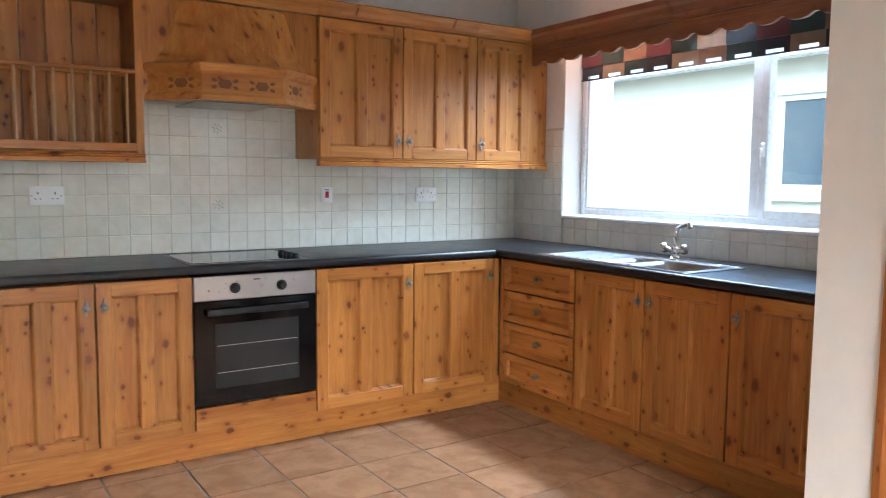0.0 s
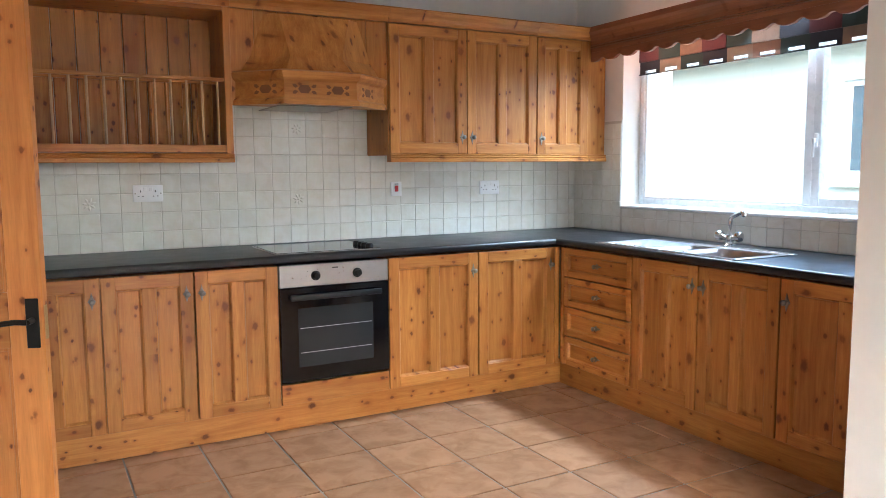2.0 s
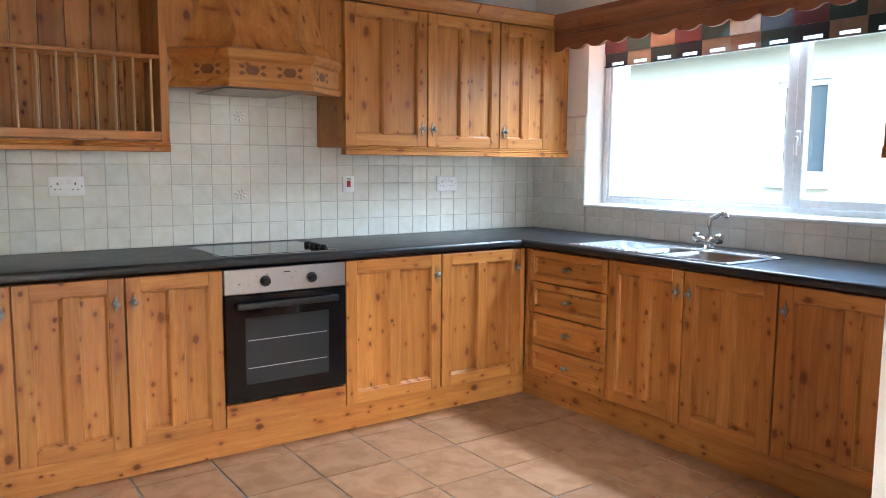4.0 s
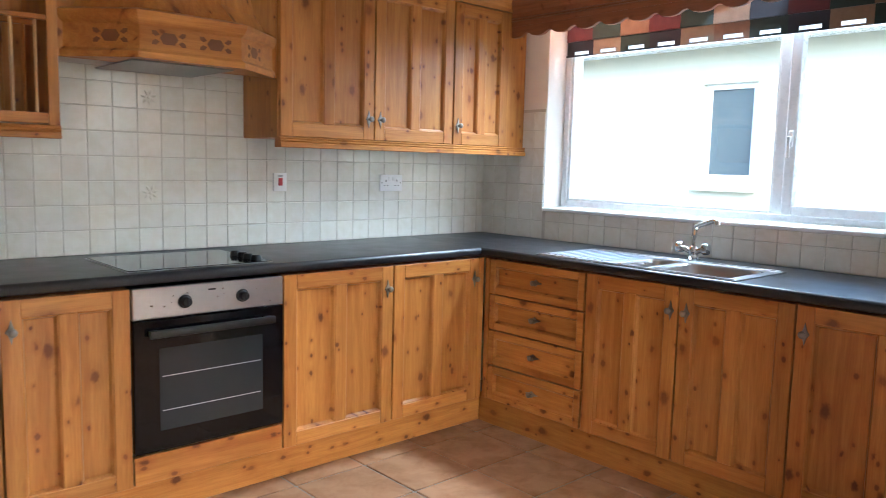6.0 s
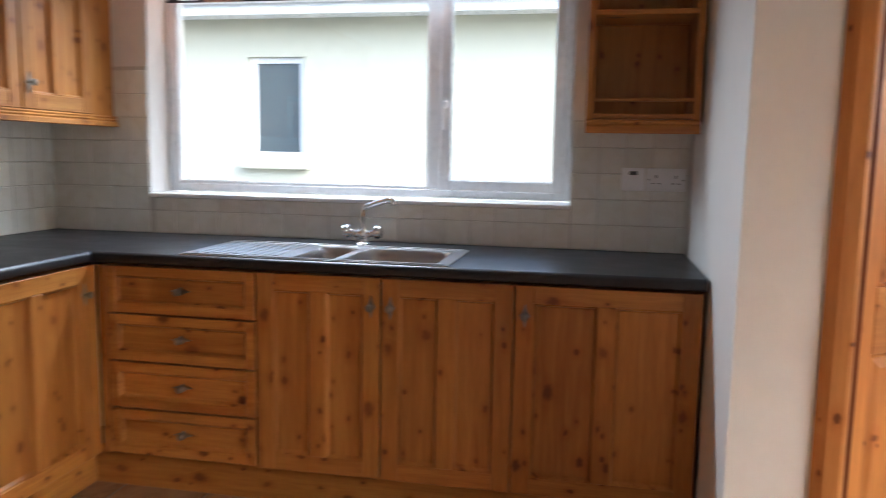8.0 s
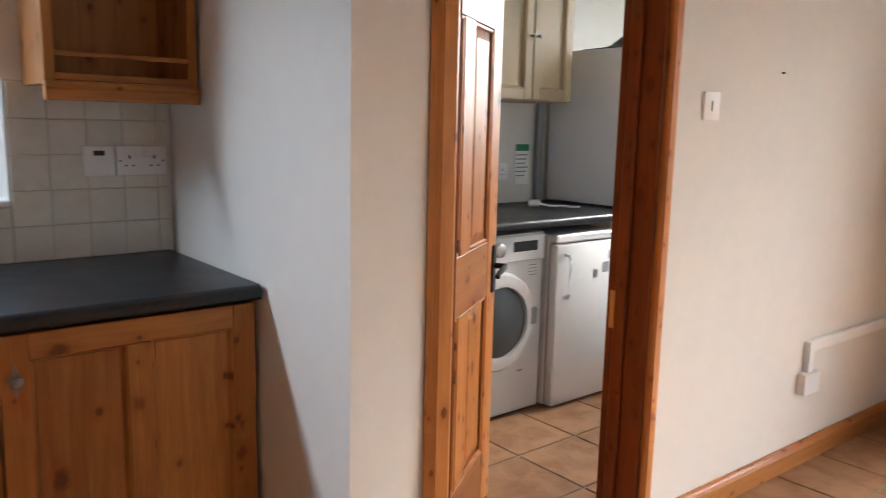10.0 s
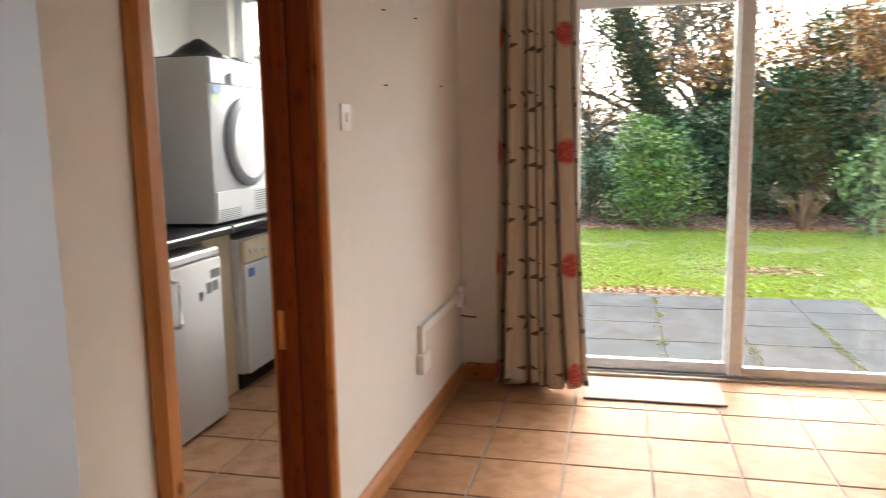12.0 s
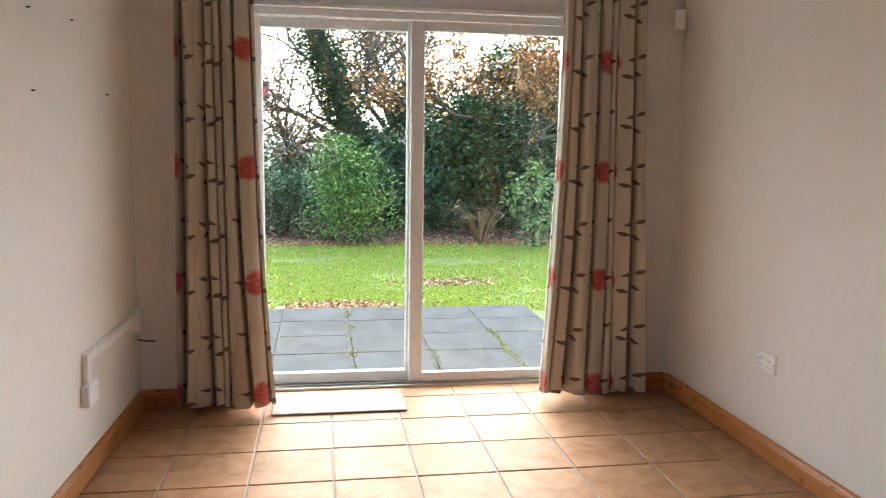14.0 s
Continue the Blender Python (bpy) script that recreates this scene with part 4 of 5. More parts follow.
tagged(mat_, "thin grey-brown doormat at the patio doors", "doormat")

# ---- curtains ----


def curtain_material():
    m, t, b = nodes_of("flowered_curtain_cloth")
    uvn = t.nodes.new("ShaderNodeUVMap")
    uvn.uv_map = "cloth"
    sep = node(t, "ShaderNodeSeparateXYZ", i0=uvn.outputs[0])
    U, V = sep.outputs[0], sep.outputs[1]
    wob = noise_tex(t, uvn.outputs[0], 18.0, 2.0)
    PU, PV = 0.40, 0.56

    def cell(cu, cv):
        """Offsets from the nearest repeat of a motif's centre."""
        du = math_node(t, "SUBTRACT", math_node(t, "MULTIPLY", math_node(t, "FRACT", math_node(t, "ADD", math_node(t, "DIVIDE", math_node(t, "SUBTRACT", U, cu), PU), 0.5)), PU), PU / 2)
        dv = math_node(t, "SUBTRACT", math_node(t, "MULTIPLY", math_node(t, "FRACT", math_node(t, "ADD", math_node(t, "DIVIDE", math_node(t, "SUBTRACT", V, cv), PV), 0.5)), PV), PV / 2)
        return du, dv

    def ellipse(cu, cv, a, bb, angle, soft):
        du, dv = cell(cu, cv)
        c, s = math.cos(radians(angle)), math.sin(radians(angle))
        p = math_node(t, "ADD", math_node(t, "MULTIPLY", du, c / a), math_node(t, "MULTIPLY", dv, s / a))
        q = math_node(t, "ADD", math_node(t, "MULTIPLY", du, -s / bb), math_node(t, "MULTIPLY", dv, c / bb))
        # pointed leaf: narrower towards its tips
        d = math_node(t, "ADD", math_node(t, "POWER", math_node(t, "ABSOLUTE", p), 1.6), math_node(t, "ABSOLUTE", q))
        return math_node(t, "MULTIPLY", math_node(t, "SUBTRACT", 1.0, d), soft, clamp=True)

    leaves = None
    k = 0
    for cu in (0.085, 0.195, 0.30):
        for cv, ang in ((0.03, 16), (0.105, -14), (0.31, 18), (0.385, -16)):
            k += 1
            e = ellipse(cu + (0.018 if k % 2 else -0.012), cv + 0.012 * (k % 3), 0.036, 0.012, ang, 7.0)
            leaves = e if leaves is None else math_node(t, "MAXIMUM", leaves, e)
    du, dv = cell(0.0, 0.10)
    r = math_node(t, "SQRT", math_node(t, "ADD", math_node(t, "POWER", math_node(t, "DIVIDE", du, 0.056), 2.0), math_node(t, "POWER", math_node(t, "DIVIDE", dv, 0.07), 2.0)))
    r = math_node(t, "ADD", r, math_node(t, "MULTIPLY_ADD", wob, 0.55, -0.27))
    flower = math_node(t, "MULTIPLY", math_node(t, "SUBTRACT", 1.0, r), 3.2, clamp=True)
    petal = noise_tex(t, uvn.outputs[0], 70.0, 3.0, 0.6, 1.5)
    stem = None
    for cu in (0.14, 0.25, 0.355):
        du, dv = cell(cu, 0.0)
        du = math_node(t, "ADD", du, math_node(t, "MULTIPLY", math_node(t, "SINE", math_node(t, "MULTIPLY", V, 2 * math.pi / PV)), 0.012))
        e = math_node(t, "MULTIPLY", math_node(t, "SUBTRACT", 0.0026, math_node(t, "ABSOLUTE", du)), 900.0, clamp=True)
        stem = e if stem is None else math_node(t, "MAXIMUM", stem, e)
    weave = noise_tex(t, uvn.outputs[0], 900.0, 2.0, 0.7)
    c = ramp(t, weave, [(0.3, (0.42, 0.37, 0.29)), (0.7, (0.53, 0.48, 0.40))])
    c = mix(t, math_node(t, "MULTIPLY", stem, 0.35), c, (0.2, 0.13, 0.08))
    c = mix(t, math_node(t, "MULTIPLY", leaves, 0.9), c, (0.06, 0.035, 0.022))
    red = ramp(t, petal, [(0.35, (0.28, 0.015, 0.02)), (0.56, (0.42, 0.035, 0.04)), (0.68, (0.6, 0.25, 0.22))])
    c = mix(t, math_node(t, "MULTIPLY", flower, 0.92), c, red)
    t.links.new(c, b.inputs["Base Color"])
    b.inputs["Roughness"].default_value = 0.85
    b.inputs["Sheen Weight"].default_value = 0.15
    bump(t, b, weave, 0.2, 0.001)
    return m


M_CURTAIN = curtain_material()


def curtain(x0, x1, lean, label, seed, u0):
    """A lined curtain hanging in folds between x0 and x1; lean moves its inner hem sideways."""
    rng = random.Random(seed)
    nu, nv, top, low = 240, 40, 2.32, 0.035
    folds = 6.3
    width = x1 - x0
    xs = []
    for i in range(nu + 1):
        s = i / nu
        xs.append((s, 1 - (1 - min(1.0, 1.55 * abs(math.sin(math.pi * (0.5 + folds * s ** 1.15 + 0.3 * math.sin(11 * s + seed) + 0.12 * math.sin(23 * s + 2 * seed)))))) ** 2))
    verts, uvs, faces = [], [], []
    arc = [0.0]
    for i in range(nu):
        dx = width / nu
        dy = (xs[i + 1][1] - xs[i][1]) * 0.11
        arc.append(arc[-1] + math.hypot(dx, dy))
    for j in range(nv + 1):
        h = j / nv
        z = top + (low - top) * h
        for i, (s, f) in enumerate(xs):
            spread = 1.0 + 0.25 * h * h
            x = x0 + width * (0.5 + (s - 0.5) * spread) + lean * h * h * s
            x += 0.012 * h * math.sin(3.1 * h + 17 * s + seed)
            depth = 0.045 + 0.085 * min(1, 0.35 + h)
            y = SW + 0.03 + depth * f * (0.8 + 0.2 * math.sin(9 * s + seed)) + 0.02 * h
            verts.append((x, y, z + 0.008 * math.sin(7 * s + seed) * h))
            uvs.append((arc[i] + u0, z))
    for j in range(nv):
        for i in range(nu):
            a_ = j * (nu + 1) + i
            faces.append((a_, a_ + 1, a_ + nu + 2, a_ + nu + 1))
    me = bpy.data.meshes.new("drape")
    me.from_pydata(verts, [], faces)
    lay = me.uv_layers.new(name="cloth")
    for loop in me.loops:
        lay.data[loop.index].uv = uvs[loop.vertex_index]
    me.materials.append(M_CURTAIN)
    for p in me.polygons:
        p.use_smooth = True
    ob = new("curtain", me)
    mod = ob.modifiers.new("cloth_thickness", "SOLIDIFY")
    mod.thickness, mod.offset = 0.004, 0
    return tagged(ob, label, "curtain", "patio curtains")


curtain(-1.30, -1.655, -0.05, "cream lined curtain with red flowers and brown leaves, drawn open", 1, 0.0)
curtain(-3.625, -3.21, 0.03, "cream lined curtain printed with red flowers, drawn to the wall", 2, 0.05)
bm = bmesh.new()
cyl(bm, (-3.85, SW + 0.09, 2.34), (-1.09, SW + 0.09, 2.34), 0.012, n=12)
tagged(part("curtain_pole", bm, M_FRAME_X, smooth=True), "slim wooden curtain pole over the patio doors", "curtain pole")

# ---- utility room ----


def front_loader(name, m, w, h, d, label, category, dial_left):
    """A washing machine or dryer; front at y = 0, standing on z = 0."""
    o = thing(name, m, label, category)
    part("case", boxes((0, w, 0.0, d, 0.012, h), bevel=0.008, segs=2), M_ENAMEL, o, smooth=True)
    part("foot", boxes((0.04, 0.08, 0.05, 0.09, 0, 0.013)), M_BLACK, o)
    part("foot", boxes((w - 0.08, w - 0.04, 0.05, 0.09, 0, 0.013)), M_BLACK, o)
    part("control_panel", boxes((0.004, w - 0.004, -0.012, 0.004, h - 0.125, h - 0.008), bevel=0.005), M_ENAMEL, o)
    return o


wm = front_loader("washing_machine", pose(0.0, -3.80, 0, 0, 0, -90), 0.585, 0.835, 0.53, "white front-loading washing machine under the utility worktop", "washing machine", True)
bm = bmesh.new()
lathe(bm, [(0.222, 0.002), (0.222, -0.012), (0.212, -0.026), (0.178, -0.034), (0.162, -0.03), (0.156, -0.012), (0.156, 0.002)], (0.305, 0, 0.45), "y", 48)
ring = part("door_ring", bm, M_ENAMEL, wm, smooth=True)
bm = bmesh.new()
lathe(bm, [(0.156, -0.018), (0.12, -0.03), (0.07, -0.042), (0.02, -0.046)], (0.305, 0, 0.45), "y", 40)
part("door_glass", bm, glossy_black("drum_glass", (0.10, 0.11, 0.12), 0.08), ring, "dark bulging glass", smooth=True)
part("door_latch", boxes((0.485, 0.525, -0.036, -0.02, 0.42, 0.50), bevel=0.006), M_GREYPRINT, ring)
bm = bmesh.new()
lathe(bm, [(0.032, -0.012), (0.03, -0.03), (0.024, -0.034)], (0.29, 0, 0.772), "y", 24)
part("dial", bm, M_STEEL, wm, smooth=True)
part("display", boxes((0.38, 0.53, -0.0128, -0.012, 0.755, 0.80)), M_BLACK, wm)
part("soap_drawer", boxes((0.015, 0.19, -0.016, -0.011, 0.735, 0.812), bevel=0.003), M_ENAMEL, wm)
part("marking", boxes((0.49, 0.545, -0.0006, 0.0, 0.64, 0.643), (0.49, 0.545, -0.0006, 0.0, 0.655, 0.658), (0.49, 0.545, -0.0006, 0.0, 0.67, 0.673), (0.49, 0.545, -0.0006, 0.0, 0.685, 0.688), (0.44, 0.475, -0.0006, 0.0, 0.20, 0.208)), M_GREYPRINT, wm)

fr = thing("fridge", pose(-0.045, -4.402, 0, 0, 0, -90), "white undercounter fridge with stickers on its door", "fridge")
part("case", boxes((0.0, 0.457, 0.03, 0.54, 0.01, 0.815), bevel=0.006), M_ENAMEL, fr)
fd = part("fridge_door", boxes((0.0, 0.457, -0.025, 0.024, 0.014, 0.775), bevel=0.009, segs=2), M_ENAMEL, fr, smooth=True)
part("gasket", boxes((0.006, 0.451, 0.023, 0.031, 0.02, 0.77)), M_RUBBER, fr)
part("top_panel", boxes((0.0, 0.457, -0.02, 0.03, 0.782, 0.818), bevel=0.006), M_ENAMEL, fr)
bm = bmesh.new()
tube(bm, [(0.055, -0.025, 0.730), (0.055, -0.052, 0.725), (0.055, -0.056, 0.710), (0.055, -0.056, 0.550), (0.055, -0.052, 0.535), (0.055, -0.025, 0.530)], 0.009, 8)
part("handle", bm, M_ENAMEL, fd, smooth=True)
part("sticker", boxes((0.32, 0.365, -0.0262, -0.025, 0.62, 0.67), (0.375, 0.42, -0.0262, -0.025, 0.625, 0.672), (0.36, 0.44, -0.0262, -0.025, 0.685, 0.725)), M_GREYPRINT, fd, "grey energy and rating stickers")
part("sticker", boxes((0.255, 0.285, -0.0262, -0.025, 0.60, 0.64)), M_STEEL, fd)

dw = thing("dishwasher", pose(0.0, -5.20, 0, 0, 0, -90), "cream-white slimline dishwasher with a dark plinth", "dishwasher")
part("case", boxes((0.0, 0.45, 0.02, 0.54, 0.085, 0.80), bevel=0.006), M_ENAMEL, dw)
part("door", boxes((0.003, 0.447, -0.012, 0.02, 0.09, 0.67), bevel=0.008), M_ENAMEL, dw)
part("control_panel", boxes((0.003, 0.447, -0.014, 0.02, 0.675, 0.795), bevel=0.006), M_PANEL, dw, "cream control panel")
part("plinth", boxes((0.01, 0.44, 0.05, 0.07, 0.0, 0.085)), M_BLACK, dw)
for kx in (0.06, 0.13, 0.2):
    bm = bmesh.new()
    lathe(bm, [(0.014, -0.014), (0.013, -0.026), (0.008, -0.028)], (kx, 0, 0.735), "y", 14)
    part("button", bm, M_ENAMEL, dw, smooth=True)
part("sticker", boxes((0.03, 0.1, -0.0128, -0.012, 0.60, 0.645)), plain("blue_sticker", (0.12, 0.2, 0.5), 0.5), dw)
tagged(part("end_panel", boxes((0.06, 0.56, -5.195, -4.93, 0.001, 0.835), bevel=0.002), M_PANEL), "plain cream panel between the fridge and dishwasher", "panel")

wt = worktop("utility_worktop", pose(0.575, -3.0, 0, 0, 0, -90), 2.02, "charcoal laminate worktop over the washing machine")
wt2 = worktop("utility_worktop", pose(0.575, -5.03, 0, 0, 0, -90), 0.79, "charcoal laminate worktop under the dryer")
tagged(part("joint_strip", boxes((-0.057, 0.57, -5.0295, -5.0205, 0.857, 0.8965)), M_STEEL), "metal joint strip between two worktops", "joint strip")

dr = front_loader("tumble_dryer", pose(0.0, -4.965, 0.895, 0, 0, -90), 0.592, 0.80, 0.55, "white tumble dryer standing on the utility worktop", "tumble dryer", True)
bm = bmesh.new()
lathe(bm, [(0.225, 0.002), (0.225, -0.016), (0.21, -0.028), (0.19, -0.03)], (0.345, 0, 0.40), "y", 48)
rg = part("door_rim", bm, M_GREYPRINT, dr, "grey door rim", smooth=True)
bm = bmesh.new()
lathe(bm, [(0.19, -0.028), (0.185, -0.036), (0.12, -0.042), (0.03, -0.044)], (0.345, 0, 0.40), "y", 48)
part("door_cover", bm, M_ENAMEL, rg, smooth=True)
part("kick_panel", boxes((0.012, 0.58, -0.006, 0.002, 0.02, 0.165), bevel=0.003), M_ENAMEL, dr)
for i in range(6):
    part("vent_slot", boxes((0.03, 0.24, -0.0072, -0.006, 0.028 + 0.009 * i, 0.032 + 0.009 * i)), M_GREYPRINT, dr)
for i in range(9):
    part("vent_slot", boxes((0.40, 0.56, -0.0072, -0.006, 0.045 + 0.012 * i, 0.05 + 0.012 * i)), M_GREYPRINT, dr)
bm = bmesh.new()
lathe(bm, [(0.03, -0.012), (0.027, -0.03), (0.02, -0.033)], (0.19, 0, 0.705), "y", 20)
part("dial", bm, M_ENAMEL, dr, smooth=True)
part("energy_label", boxes((0.025, 0.1, -0.0132, -0.012, 0.635, 0.665)), plain("blue_label", (0.08, 0.2, 0.55), 0.5), dr)
part("energy_label", boxes((0.025, 0.1, -0.0008, 0.0, 0.575, 0.633)), plain("green_label", (0.35, 0.55, 0.2), 0.5), dr)

# black bag thrown on the dryer
bm = bmesh.new()
rng = random.Random(3)
nx, ny = 26, 18
grid = []
for i in range(nx):
    row = []
    for j in range(ny):
        u, v = i / (nx - 1), j / (ny - 1)
        e = min(u, 1 - u, v, 1 - v)
        h = 0.008 + 0.10 * math.exp(-((u - 0.38) ** 2 / 0.035 + (v - 0.45) ** 2 / 0.09)) + 0.035 * math.exp(-((u - 0.8) ** 2 / 0.02 + (v - 0.5) ** 2 / 0.1))
        h += 0.018 * noise.noise((u * 6, v * 5, 2.0)) * min(1, e * 8)
        row.append(bm.verts.new((0.02 + 0.34 * v + 0.03 * noise.noise((u * 3, 0, 5)), -5.0 - 0.5 * u + 0.03 * noise.noise((v * 3, 1, 5)), 1.6965 + max(0.004, h if e > 0.01 else 0.002))))
    grid.append(row)
for i in range(nx - 1):
    for j in range(ny - 1):
        bm.faces.new((grid[i][j], grid[i + 1][j], grid[i + 1][j + 1], grid[i][j + 1]))
r = bmesh.ops.extrude_face_region(bm, geom=bm.faces[:])
for v in r["geom"]:
    if isinstance(v, bmesh.types.BMVert):
        v.co.z = 1.6958
tagged(part("cloth_bag", bm, plain("black_nylon", (0.012, 0.012, 0.013), 0.55, var=0.3, bump_amount=0.3), smooth=True), "crumpled black bag lying on the dryer", "bag")

for y0 in (-3.70, -4.255):
    c_ = thing("utility_cabinet", pose(0.275, y0, 0, 0, 0, -90), "cream-painted wall cabinet over the utility worktop", "cabinet", "cream wall cabinets")
    carcass(c_, 0.549, 0.295, 1.42, 2.12, M_CREAM)
    for i, k in enumerate("rl"):
        frame_door(c_, 0.549 * i / 2, 0.549 * (i + 1) / 2, 1.425, 2.115, None, (M_CREAM, M_CREAM), "door", False, 0.05)
    for x in (0.255, 0.294):
        bm = bmesh.new()
        lathe(bm, [(0.006, -0.022), (0.005, -0.034), (0.011, -0.042), (0.007, -0.05)], (x, 0, 1.72), "y", 12)
        part("knob", bm, M_PEWTER, c_, smooth=True)
notice = thing("notice_card", pose(0.5795, -4.80, 1.10, 0, 0, -90), "white notice card with a green heading", "notice")
part("card", boxes((-0.05, 0.06, -0.002, 0, -0.11, 0.11)), M_WHITE, notice)
part("heading", boxes((-0.045, 0.055, -0.0028, -0.002, 0.07, 0.105)), plain("green_print", (0.03, 0.25, 0.12), 0.5), notice)
for i in range(6):
    part("text_line", boxes((-0.04, 0.05 - 0.012 * (i % 3), -0.0026, -0.002, 0.045 - 0.022 * i, 0.051 - 0.022 * i)), M_GREYPRINT, notice)
socket_plate(pose(0.58, -4.62, 1.06, 0, 0, -90), 0.146, "white plastic double socket over the utility worktop", "socket", "double")
cable = thing("plug_lead", pose(0.36, -4.73, 0.8955, 0, 0, 40), "white plug and lead lying on the worktop", "plug")
part("plug", boxes((0, 0.06, 0, 0.045, 0.0, 0.035), bevel=0.008), M_WHITE, cable)
bm = bmesh.new()
tube(bm, [(0.0, 0.02, 0.012), (-0.05, 0.03, 0.006), (-0.12, 0.0, 0.006), (-0.16, 0.04, 0.006), (-0.2, 0.02, 0.006)], 0.005, 8)
part("lead", bm, M_WHITE, cable, smooth=True)
bm = bmesh.new()
cyl(bm, (0.545, -4.9, 0.895), (0.545, -4.9, 2.49), 0.018, n=14)
tagged(part("waste_pipe", bm, M_GREYPRINT, smooth=True), "grey upright pipe beside the dryer", "pipe")
uw = thing("window_2", pose(0, SY - 0.08, 0), "white plastic utility window facing the garden", "window", kind="structure")
leaf_frame(uw, "window_frame", -0.75, 0.34, 1.25, 2.15, 0.05, 0.05, 0.05, 0.05, -0.06, 0.0)
g_ = part("pane", boxes((-0.70, 0.29, -0.033, -0.027, 1.30, 2.10)), M_GLASS, uw)
g_.visible_shadow = False

# ---- neighbouring house ----
M_RENDER = plain("cream_render", (0.49, 0.485, 0.395), 0.9, var=0.05, scale=9, bump_amount=0.3)
house = thing("neighbouring_house", pose(5.2, 0, 0), "cream-rendered bungalow close by with one small window", "house", kind="")
part("wall", boxes((0, 0.3, 1.52, 14, -0.16, 2.72), (0, 0.3, -16, 0.87, -0.16, 2.72), (0, 0.3, 0.87, 1.52, -0.16, 1.18), (0, 0.3, 0.87, 1.52, 2.30, 2.72), (0.3, 6, 13.7, 14, -0.16, 2.72), (0.3, 6, -16, -15.7, -0.16, 2.72), (5.7, 6, -15.7, 13.7, -0.16, 2.72)), M_RENDER, house)
part("soffit", boxes((-0.35, 0.0, -16.3, 14.3, 2.72, 2.74)), M_UPVC, house)
part("fascia", boxes((-0.37, -0.35, -16.3, 14.3, 2.70, 2.90)), M_UPVC, house)
bm = bmesh.new()
cyl(bm, (-0.43, -16.3, 2.86), (-0.43, 14.3, 2.86), 0.055, n=14)
part("gutter", bm, M_UPVC, house, smooth=True)
bm = bmesh.new()
prism(bm, [(-0.4, 2.88), (6.4, 2.88), (3.0, 4.9)], -16.3, 14.3)
bm.transform(Matrix(((1, 0, 0, 0), (0, 0, 1, 0), (0, 1, 0, 0), (0, 0, 0, 1))))
part("roof", bm, plain("dark_slate", (0.06, 0.06, 0.065), 0.7, var=0.25, scale=8, bump_amount=0.4), house)
nw = light(house, "window", 0.87, 1.52, 1.18, 2.30, 0.065, 0.05, 0.12)
part("pane", boxes((0.085, 0.091, 0.93, 1.46, 1.24, 2.24)), glossy_black("dim_window_glass", (0.09, 0.11, 0.12), 0.05), nw)
part("sill", boxes((-0.08, 0.05, 0.80, 1.60, 1.05, 1.12), bevel=0.008), M_RENDER, nw)
part("head_band", boxes((-0.012, 0.0, 0.82, 1.57, 2.30, 2.335)), M_RENDER, nw)

# ---- garden ----
structure("side_path", boxes((0.3, 5.2, -5.6, 12, -0.16, -0.12)), plain("concrete_path", (0.2, 0.2, 0.19), 0.85, var=0.15, scale=14, bump_amount=0.3), "grey concrete path between the two houses", "path")


def foliage(name, low, high, warm=None):
    m, t, b = nodes_of(name)
    geo = t.nodes.new("ShaderNodeNewGeometry")
    r = geo.outputs["Random Per Island"]
    stops = [(0.0, low), (0.75, high)] + ([(0.97, warm)] if warm else [])
    c = ramp(t, r, stops)
    t.links.new(c, b.inputs["Base Color"])
    b.inputs["Roughness"].default_value = 0.42
    b.inputs["Subsurface Weight"].default_value = 0.0
    b.inputs["Specular IOR Level"].default_value = 0.4
    return m


M_LEAF = foliage("laurel_leaf", (0.05, 0.115, 0.018), (0.22, 0.36, 0.055), (0.38, 0.46, 0.11))
M_DARKLEAF = foliage("dark_evergreen_leaf", (0.03, 0.07, 0.03), (0.10, 0.20, 0.072), (0.2, 0.25, 0.09))
M_PALELEAF = foliage("pale_green_leaf", (0.07, 0.16, 0.03), (0.22, 0.34, 0.09), (0.3, 0.36, 0.12))
M_IVY = foliage("ivy_leaf", (0.02, 0.06, 0.025), (0.08, 0.16, 0.04), (0.3, 0.15, 0.05))
M_ORANGE = foliage("autumn_leaf", (0.26, 0.10, 0.025), (0.56, 0.27, 0.07), (0.62, 0.4, 0.13))
M_LITTER = foliage("fallen_leaf", (0.20, 0.09, 0.04), (0.50, 0.25, 0.11), (0.58, 0.38, 0.2))
M_BLADE = foliage("grass_blade", (0.28, 0.38, 0.018), (0.48, 0.60, 0.05), (0.56, 0.52, 0.12))
M_DRY = foliage("dry_stalk", (0.16, 0.09, 0.04), (0.34, 0.22, 0.11), (0.42, 0.3, 0.18))
M_BARK = plain("mossy_bark", (0.14, 0.12, 0.095), 0.9, var=0.4, scale=30, bump_amount=0.8)
M_SOIL = plain("dark_soil", (0.06, 0.035, 0.02), 0.95, var=0.35, scale=12, bump_amount=0.6)
M_GRASS = plain("lawn_turf", (0.13, 0.16, 0.026), 0.9, var=0.35, scale=22, bump_amount=0.5)
M_SLAB = glaze("grey_paving_slab", (0.050, 0.057, 0.064), (0.027, 0.031, 0.036), 0.75, 4.0, 30.0, 0.1)
M_SLAB.node_tree.nodes["Principled BSDF"].inputs["Specular IOR Level"].default_value = 0.15
M_MOSS = foliage("yellow_moss", (0.17, 0.17, 0.06), (0.36, 0.36, 0.13))
GZ = -0.16
ground = structure("ground", boxes((-120, 120, -160, SY - 0.3, -0.6, GZ), (0.9, 120, SY - 0.3, 120, -0.6, GZ)), M_GRASS, "mossy green lawn running to the hedge", "ground")


